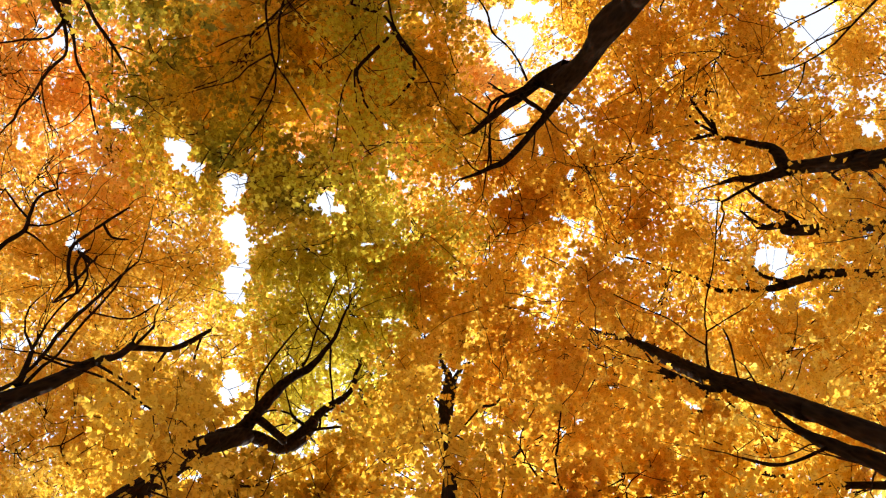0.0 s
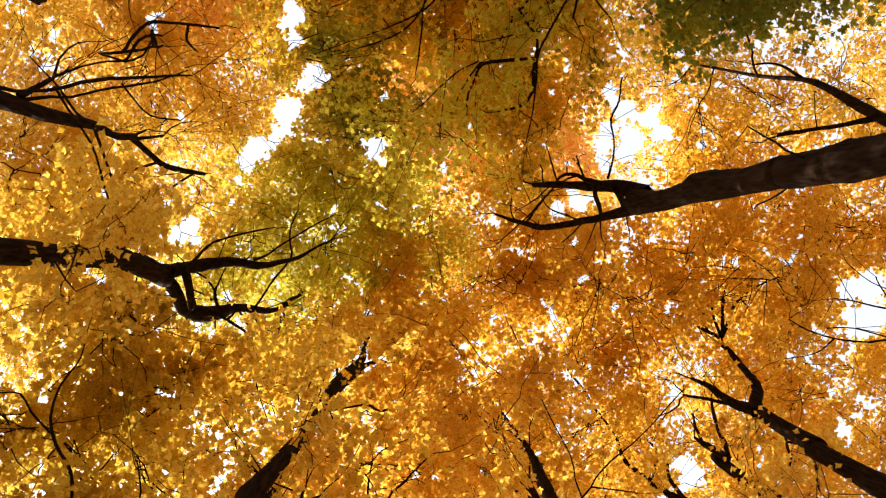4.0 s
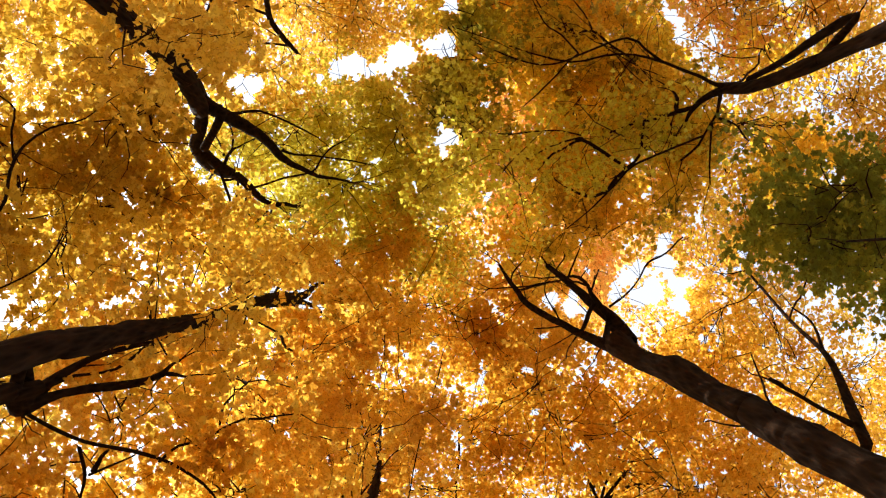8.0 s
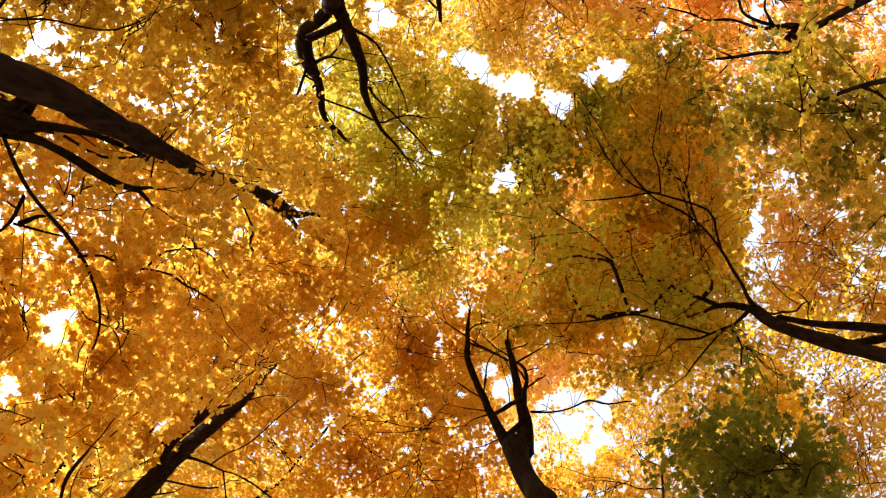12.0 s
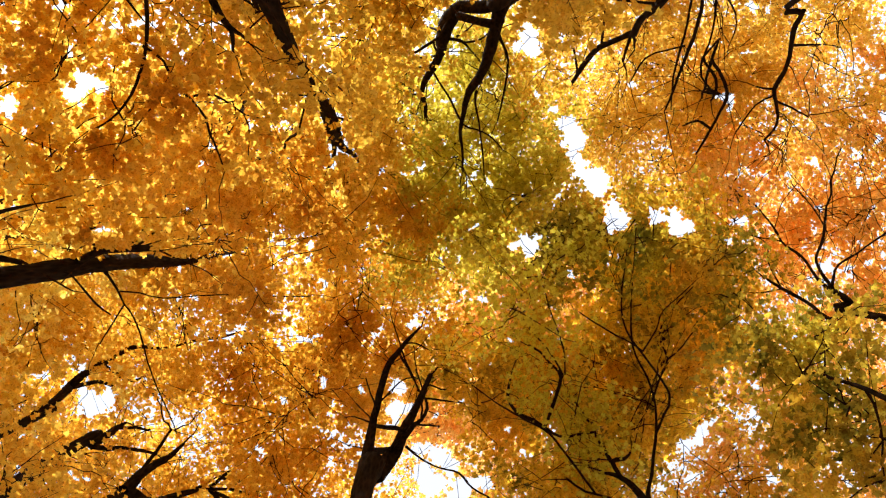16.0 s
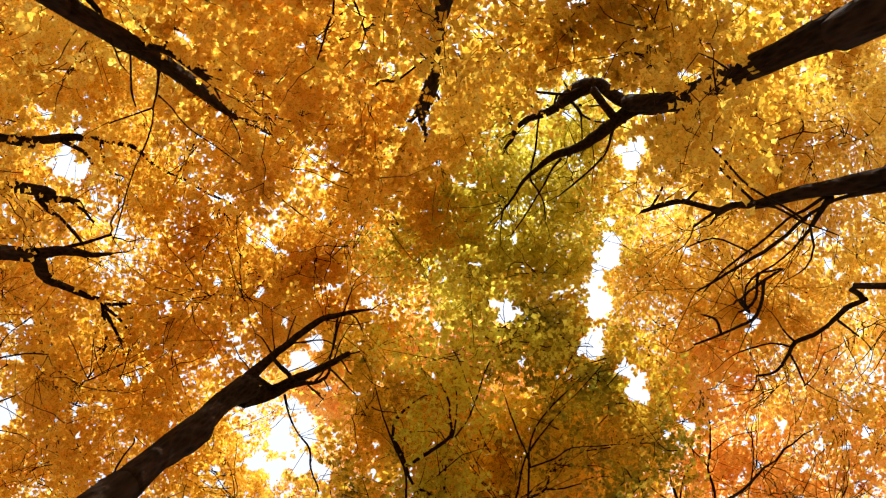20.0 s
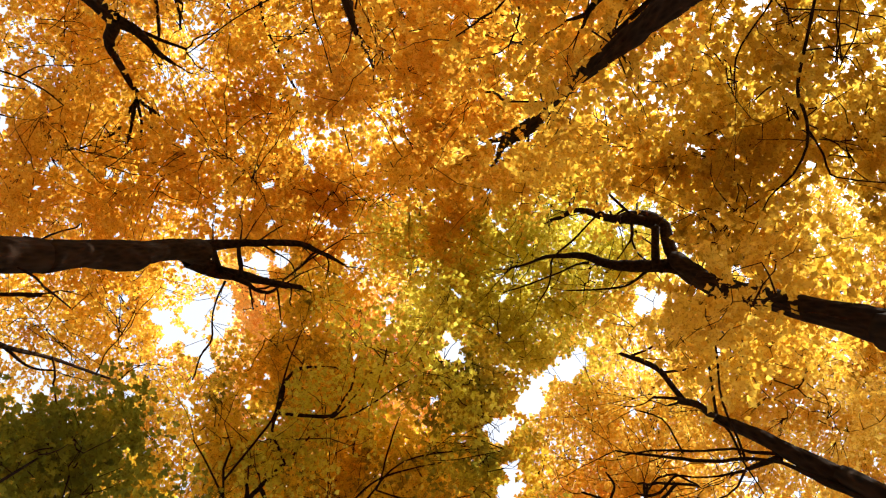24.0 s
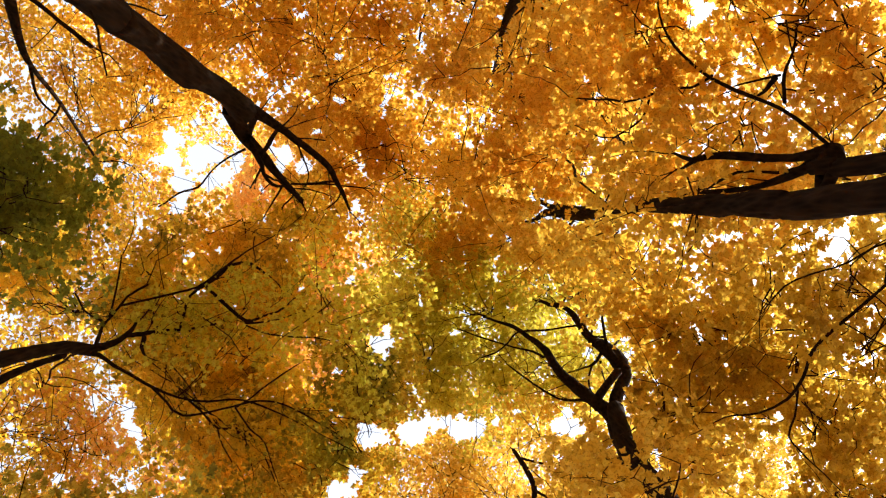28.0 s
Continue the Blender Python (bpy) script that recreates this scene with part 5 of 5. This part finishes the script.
stems_m.append([(3.83, -7.59, 15.10, 0.034), (3.25, -7.63, 15.36, 0.023), (2.91, -7.42, 15.55, 0.017)])
lobes_m = [(3.6, -6.6, 19.0, 1.73, 0.98), (4.7, -8.7, 19.0, 2.16, 0.87), (2.2, -7.5, 19.5, 1.33, 0.95), (5.6, -6.7, 18.5, 1.82, 0.71), (5.4, -9.8, 18.0, 2.04, 0.89), (-4.5, -9.8, 19.0, 2.02, 1.05), (-2.8, -8.8, 19.0, 1.73, 0.62), (-5.6, -10.8, 18.5, 1.96, 0.62), (-1.3, -11.2, 18.0, 2.04, 0.66), (-3.5, -10.6, 18.0, 1.90, 0.62), (-1.9, -10.2, 18.5, 1.54, 0.62), (0.0, -11.6, 17.0, 1.91, 1.00), (-6.2, -12.2, 18.6, 1.21, 0.62), (-4.1, -12.6, 18.2, 1.18, 0.62), (-1.9, -12.9, 19.0, 1.24, 0.63), (-1.7, -8.4, 18.7, 1.22, 0.62), (-0.5, -8.4, 19.1, 1.25, 0.74), (0.7, -10.2, 18.2, 1.19, 0.74)]
lobes_m += [(0.7, -10.1, 18.9, 1.19, 0.84), (0.4, -8.4, 19.1, 1.25, 0.83), (0.5, -11.6, 16.8, 1.08, 1.04), (1.5, -11.4, 18.5, 1.21, 0.69), (1.8, -9.1, 20.0, 1.31, 0.75), (1.8, -9.1, 20.7, 1.31, 0.77), (2.2, -12.3, 18.2, 1.18, 0.63), (2.8, -12.2, 19.1, 1.25, 0.62), (2.4, -10.2, 18.8, 1.23, 0.65), (2.6, -9.9, 19.5, 1.23, 0.64), (3.0, -12.5, 18.0, 1.17, 0.72), (3.3, -12.6, 18.7, 1.17, 0.62), (3.2, -12.0, 20.1, 1.32, 0.65), (3.9, -9.0, 19.8, 1.30, 0.88), (3.9, -6.2, 19.1, 1.25, 1.05), (4.6, -13.1, 19.0, 1.24, 0.98), (5.8, -12.3, 18.9, 1.23, 0.79), (5.7, -9.4, 18.0, 1.17, 0.96)]
lobes_m += [(7.0, -11.9, 19.0, 1.24, 0.81), (7.6, -11.8, 19.4, 1.27, 0.93), (8.5, -10.5, 19.5, 1.27, 1.06), (10.1, -11.2, 20.4, 1.34, 1.16)]
lobes_m += [(-4.6, -8.6, 18.4, 1.20, 1.00), (-3.6, -9.4, 18.8, 1.10, 1.00)]
stems_o = []
stems_o.append([(8.59, 0.36, 0.00, 0.108), (8.59, 0.36, 15.50, 0.086), (8.60, 0.40, 15.87, 0.089), (8.60, 0.52, 16.87, 0.089), (8.59, 0.62, 17.42, 0.092)])
stems_o.append([(8.66, 0.60, 17.42, 0.092), (8.38, 0.73, 17.60, 0.093), (7.88, 0.80, 17.89, 0.081), (7.35, 0.84, 18.18, 0.062), (7.11, 0.76, 18.31, 0.042), (6.70, 0.46, 18.57, 0.035), (6.00, 0.26, 18.93, 0.036), (5.63, 0.09, 19.12, 0.036), (5.00, -0.06, 19.42, 0.030)])
stems_o.append([(8.47, 0.61, 17.42, 0.059), (8.28, 0.47, 18.19, 0.048), (8.22, 0.24, 18.62, 0.028)])
stems_o.append([(8.13, 0.79, 18.42, 0.035), (8.16, 0.19, 19.25, 0.037), (7.91, 0.07, 19.82, 0.023)])
lobes_o = [(9.4, 1.9, 19.0, 2.16, 1.01), (10.3, 2.9, 18.5, 2.10, 1.35), (12.4, -0.4, 20.0, 2.29, 0.85), (7.6, 0.5, 13.5, 0.64, 0.86), (8.1, 0.5, 13.0, 0.66, 0.95), (10.8, 4.2, 18.1, 1.17, 2.06), (12.5, 4.5, 18.8, 1.22, 2.80)]
stems_j = []
stems_j.append([(8.28, -0.59, 0.00, 0.147), (8.28, -0.59, 15.76, 0.117), (8.27, -0.75, 16.61, 0.112)])
stems_j.append([(8.27, -0.72, 16.61, 0.106), (8.09, -0.71, 17.13, 0.090), (7.89, -0.73, 17.61, 0.033)])
stems_j.append([(8.23, -0.80, 16.61, 0.068), (8.19, -1.00, 16.99, 0.064), (8.12, -1.14, 17.33, 0.052), (8.03, -1.50, 17.94, 0.034), (8.00, -1.70, 18.21, 0.028)])
stems_j.append([(7.98, -0.71, 17.41, 0.033), (7.88, -0.97, 17.99, 0.027), (7.87, -1.26, 18.41, 0.021)])
lobes_j = [(12.1, -2.3, 20.0, 2.13, 0.96), (13.4, 1.7, 20.0, 2.29, 1.27), (10.2, -0.4, 20.0, 1.98, 0.83), (7.2, -0.5, 13.5, 0.79, 0.75), (7.4, -0.4, 12.5, 0.72, 0.77), (7.7, -0.4, 12.0, 0.69, 0.97), (12.8, -2.8, 20.0, 1.31, 1.18), (13.4, 3.2, 20.6, 1.35, 1.73), (8.1, -0.3, 12.3, 0.77, 0.99), (14.6, 1.1, 20.4, 1.34, 1.52), (15.3, 3.4, 21.4, 1.41, 2.26)]
stems_p = []
stems_p.append([(7.68, -4.69, 0.00, 0.089), (7.68, -4.69, 11.88, 0.068), (7.75, -4.58, 12.52, 0.041), (7.84, -4.42, 13.39, 0.024), (7.98, -4.16, 14.64, 0.022)])
stems_p.append([(7.98, -4.16, 14.64, 0.022), (7.60, -3.85, 15.40, 0.017), (7.16, -3.68, 16.02, 0.012)])
stems_p.append([(7.75, -4.58, 12.52, 0.027), (7.39, -4.57, 13.18, 0.019), (7.07, -4.40, 13.74, 0.015), (6.72, -4.26, 14.25, 0.010)])
stems_p.append([(7.59, -4.57, 12.90, 0.019), (7.27, -4.54, 13.46, 0.015), (6.87, -4.98, 14.03, 0.010)])
stems_p.append([(7.71, -4.61, 12.52, 0.023), (7.20, -4.84, 13.33, 0.015), (6.86, -4.87, 13.80, 0.010), (6.53, -5.01, 14.17, 0.010)])
stems_p.append([(7.69, -3.93, 15.18, 0.017), (7.80, -3.54, 15.59, 0.012), (7.64, -3.00, 16.24, 0.012)])
stems_p.append([(7.94, -4.31, 14.11, 0.016), (7.59, -4.23, 14.72, 0.011), (7.35, -4.12, 15.10, 0.011)])
lobes_p = [(7.8, -5.8, 19.0, 1.73, 0.68), (8.8, -4.2, 19.0, 1.30, 0.67), (7.5, -7.5, 18.5, 1.68, 0.81), (9.3, -8.8, 19.0, 2.02, 1.07), (10.2, -4.3, 19.0, 1.59, 0.78), (8.5, -5.1, 18.5, 1.68, 0.69), (6.8, -4.7, 18.0, 1.77, 0.66), (9.9, -9.3, 19.0, 1.24, 1.26), (11.1, -8.5, 19.0, 1.24, 1.51), (11.1, -8.1, 19.7, 1.24, 1.10), (12.1, -6.9, 20.0, 1.31, 1.53), (12.0, -7.1, 20.7, 1.31, 1.31)]
stems_q = []
stems_q.append([(6.87, 3.00, 0.00, 0.093), (6.87, 3.00, 10.25, 0.072), (6.72, 3.33, 11.46, 0.057), (6.49, 3.76, 12.76, 0.046)])
stems_q.append([(6.49, 3.76, 12.76, 0.042), (5.99, 3.79, 13.46, 0.039), (5.67, 3.76, 13.85, 0.025)])
stems_q.append([(6.55, 3.63, 12.39, 0.036), (6.15, 3.55, 13.02, 0.028), (5.68, 3.44, 13.64, 0.020)])
stems_q.append([(6.23, 3.81, 13.16, 0.029), (6.08, 4.10, 13.44, 0.025), (5.83, 4.29, 13.76, 0.015)])
lobes_q = [(4.1, 3.4, 11.5, 1.39, 0.91), (3.0, 4.3, 11.0, 1.17, 0.77), (5.2, 2.3, 13.0, 1.13, 1.04), (4.2, 4.3, 11.0, 1.32, 0.93), (7.6, 1.9, 16.0, 1.79, 0.97), (6.4, 3.1, 14.0, 1.44, 1.09), (4.4, 4.7, 10.6, 0.64, 0.87), (5.7, 4.2, 11.2, 0.68, 1.77), (5.7, 4.5, 11.9, 0.68, 1.28), (5.1, 5.3, 11.1, 0.68, 1.17), (5.3, 5.1, 11.8, 0.68, 1.00), (6.7, 3.8, 12.1, 0.75, 2.08)]
bright_b = [(-2.8, 3.6, 12.5, 1.17, 1.07), (-4.1, 3.5, 12.5, 1.08, 1.11), (-4.7, 3.0, 13.0, 0.76, 1.47), (-2.8, 2.3, 9.0, 0.22, 0.98), (-2.7, 2.2, 9.4, 0.22, 0.94), (-2.7, 2.3, 9.8, 0.18, 0.92), (-3.0, 2.4, 9.7, 0.23, 0.97), (-2.8, 2.3, 8.6, 0.16, 1.00)]
# sprays of the understorey maple that are coloured as sunlit
sunlit_g = [(-0.7, -2.2, 14.0, 0.37, 0.89), (-2.1, -1.4, 14.5, 0.34, 0.95), (-1.2, -1.9, 14.2, 0.25, 0.90), (-1.2, -4.0, 13.6, 0.40, 0.69), (-1.4, -3.6, 13.8, 0.26, 0.73), (-2.0, -1.3, 13.6, 0.30, 1.5), (-1.3, -1.5, 13.6, 0.30, 1.5), (-0.8, -1.9, 13.6, 0.30, 1.5), (-0.9, -4.4, 13.6, 0.30, 1.5), (-1.2, -4.8, 13.6, 0.30, 1.5), (-1.3, -3.8, 13.6, 0.30, 1.5)]
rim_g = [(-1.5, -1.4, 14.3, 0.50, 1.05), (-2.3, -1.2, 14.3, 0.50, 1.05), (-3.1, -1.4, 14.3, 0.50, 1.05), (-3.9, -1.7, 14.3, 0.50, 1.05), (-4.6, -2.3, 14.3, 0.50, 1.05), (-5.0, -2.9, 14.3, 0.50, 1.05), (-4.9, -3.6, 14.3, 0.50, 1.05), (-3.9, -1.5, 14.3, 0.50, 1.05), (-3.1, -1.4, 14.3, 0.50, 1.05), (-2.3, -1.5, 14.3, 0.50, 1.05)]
# how many leaves still hang in front of the thick limbs in the camera's view, by height
for s in stems_a:
    clear_limb_view(spline(s, 0.1), ((99, 0.02, 0),))
for s in stems_b:
    clear_limb_view(spline(s, 0.1), ((9.3, 0.03, 0.002), (9.9, 0.25, 0), (10.6, 0.45, 0), (12.5, 0.68, 0), (15, 0.02, 0.006), (99, 0.06, 0)))
for s in stems_c:
    clear_limb_view(spline(s, 0.1), ((11.7, 0.02, 0.002), (15.0, 0.5, 0), (99, 0.03, 0.003)))
for s in stems_c2:
    clear_limb_view(spline(s, 0.1), ((99, 0.04, 0.004),))
for s in stems_d:
    clear_limb_view(spline(s, 0.1), ((99, 0.03, 0),))
for s in stems_e:
    clear_limb_view(spline(s, 0.1), ((99, 0.06, 0),))
for s in stems_f:
    clear_limb_view(spline(s, 0.1), ((99, 0.06, 0),))
for s in stems_g:
    clear_limb_view(spline(s, 0.1), ((14.2, 0.06, 0), (99, 0.4, 0)))
for s in stems_h:
    clear_limb_view(spline(s, 0.1), ((99, 0.25, 0),))
for s in stems_i:
    clear_limb_view(spline(s, 0.1), ((99, 0.5, 0),))
for s in stems_n:
    clear_limb_view(spline(s, 0.1), ((99, 0.4, 0),))
for s in stems_k:
    clear_limb_view(spline(s, 0.1), ((99, 0.06, 0),))
for s in stems_s:
    clear_limb_view(spline(s, 0.1), ((99, 0.1, 0),))
for s in stems_m:
    clear_limb_view(spline(s, 0.1), ((99, 0.06, 0),))
for s in stems_o:
    clear_limb_view(spline(s, 0.1), ((17.3, 0.85, 0), (99, 0.12, 0)))
for s in stems_j:
    clear_limb_view(spline(s, 0.1), ((16.5, 0.85, 0), (99, 0.12, 0)))
for s in stems_p:
    clear_limb_view(spline(s, 0.1), ((99, 0.06, 0),))
for s in stems_q:
    clear_limb_view(spline(s, 0.1), ((99, 0.06, 0),))
grow(tree("maple_tree", "tall maple with knobbly dark trunk, forked bare limbs and orange leaves", "woodland maples"), stems_a, lobes_a, DEEP, 1, 1.55, 0.107)
grow(tree("maple_tree", "maple with twin-forked dark limbs and yellow-green leaves, leaf-clad trunk", "woodland maples"), stems_b, lobes_b, LIME, 2, 1.55, 0.102, SMALL_LEAF, 0, bright_b, GOLD, 0.25)
grow(tree("maple_tree", "straight dark-trunked maple with golden leaves hiding its top", "woodland maples"), stems_c, lobes_c, GOLD, 3, 1.78, 0.102)
grow(tree("maple_tree", "forked maple beside a straight trunk, rust-orange and olive-gold leaves", "woodland maples"), stems_c2, lobes_c2, RUST, 4, 1.15, 0.115, LEAF, 280, low_c2, SUNOLIVE)
grow(tree("maple_tree", "straight slim maple with a broken-looking top and orange leaves", "woodland maples"), stems_d, lobes_d, ORANGE, 5, 1.55, 0.102)
grow(tree("maple_tree", "far maple with a crooked forked dark trunk and deep orange leaves", "woodland maples"), stems_e, lobes_e, DEEP, 6, 1.55, 0.102)
grow(tree("maple_tree", "tall maple with a straight dark trunk and bright yellow leaves", "woodland maples"), stems_f, lobes_f, YELLOW, 7, 2.02, 0.086)
grow(tree("maple_tree", "young understorey maple with a curved thin trunk and olive-brown leaves", "woodland maples"), stems_g, lobes_g, OLIVE, 8, 2.2, 0.1, SMALL_LEAF, 230, sunlit_g, LIMELIT, 0.16, rim_g, RIMGREEN)
grow(tree("maple_tree", "thin maple with twisted bare limbs and yellow-orange leaves", "woodland maples"), stems_h, lobes_h, YELLOW, 9, 1.4, 0.086)
grow(tree("maple_tree", "low young maple still in dark green leaf", "woodland maples"), stems_i, lobes_i, GREEN, 10, 2.9, 0.1, LEAF, 0, airy=0.16)
grow(tree("maple_tree", "low understorey maple with drooping green and olive leaves", "woodland maples"), stems_n, lobes_n, OLIVEGREEN, 11, 2.6, 0.105, LEAF, 0, airy=0.18)
grow(tree("maple_tree", "slender maple with fine forked branches and coral-orange leaves", "woodland maples"), stems_k, lobes_k, PINK, 12, 0.85, 0.113, airy=0.25)
grow(tree("maple_tree", "slim sapling maple with winding thin branches and olive-gold leaves", "woodland maples"), stems_s, lobes_s, SUNOLIVE, 19, 1.1, 0.12, LEAF, 150)
grow(tree("maple_tree", "slender leaning maple with thin bare stems and pale orange leaves", "woodland maples"), stems_m, lobes_m, ORANGE, 14, 1.4, 0.086)
grow(tree("maple_tree", "far maple with short dark limbs and orange leaves", "woodland maples"), stems_o, lobes_o, ORANGE, 15, 1.24, 0.102)
grow(tree("maple_tree", "far maple with a stubby dark fork and orange leaves", "woodland maples"), stems_j, lobes_j, ORANGE, 16, 1.24, 0.102)
grow(tree("maple_tree", "sparse maple with many fine bare branches against the sky", "woodland maples"), stems_p, lobes_p, ORANGE, 17, 1.4, 0.086)
grow(tree("maple_tree", "near maple with low boughs of large bright yellow leaves", "woodland maples"), stems_q, lobes_q, LEMON, 18, 0.75, 0.125, LEAF, 280)


# ---- a ring of unseen trees, added to block light from the sides ----
def unseen_tree(x, y, h, seed, leaf, label):
    rng = np.random.default_rng(seed)
    root = tree("maple_tree", label, "woods around")
    root.location = (x, y, 0)
    lean = rng.normal(0, 0.3, 2)
    rows = spline([(x, y, -0.1, 0.3), (x, y, 0.6, 0.19), (x + lean[0] * 0.5, y + lean[1] * 0.5, h * 0.5, 0.14), (x + lean[0], y + lean[1], h * 0.92, 0.03)], 0.6)
    tubes_object("trunk", [tube(rows, 10, 0.06, seed)], BARK, root)
    for k in range(7):
        b = rows[int(len(rows) * rng.uniform(0.3, 0.9))]
        th = rng.uniform(0, 6.28)
        e = b[:3] + np.array([math.cos(th) * 2.2, math.sin(th) * 2.2, 1.5])
        tubes_object("limb", [tube(spline([(*b[:3], 0.06), (*((b[:3] + e) / 2 + (0, 0, 0.2)), 0.04), (*e, 0.012)], 0.4), 6, 0.08, k)], BARK, root)
    n = 1300
    th, u = rng.random(n) * 6.283, rng.random(n)
    zz = h * (0.04 + 0.98 * rng.random(n))
    reach = 3.4 * np.sqrt(np.clip(1 - ((zz / h - 0.5) / 0.6) ** 2, 0.05, 1)) * np.sqrt(u)
    pos = np.stack([x + lean[0] + reach * np.cos(th), y + lean[1] + reach * np.sin(th), zz], -1)
    pos += np.round(rng.normal(0, 1, (n, 3)) * 2) * 0.12
    tagged(leaves_object("crown", pos, th, rng.uniform(0.45, 0.75, n), rng, leaf, root, 0.25, SMALL_LEAF), kind="stuff")


for k in range(26):
    ang = 2 * math.pi * (k + 0.3 * math.sin(k * 2.3)) / 26
    dist = 17.0 + 2.5 * (k % 3) + 0.8 * math.sin(k * 1.7)
    unseen_tree(dist * math.cos(ang), dist * math.sin(ang), 15.5 + 2.0 * math.sin(k * 3.1), 400 + k, (ORANGE, GOLD, YELLOW, DEEP)[k % 4],
             ("orange", "golden", "yellow", "deep orange")[k % 4] + " maple out of view, added to block light from the sides")
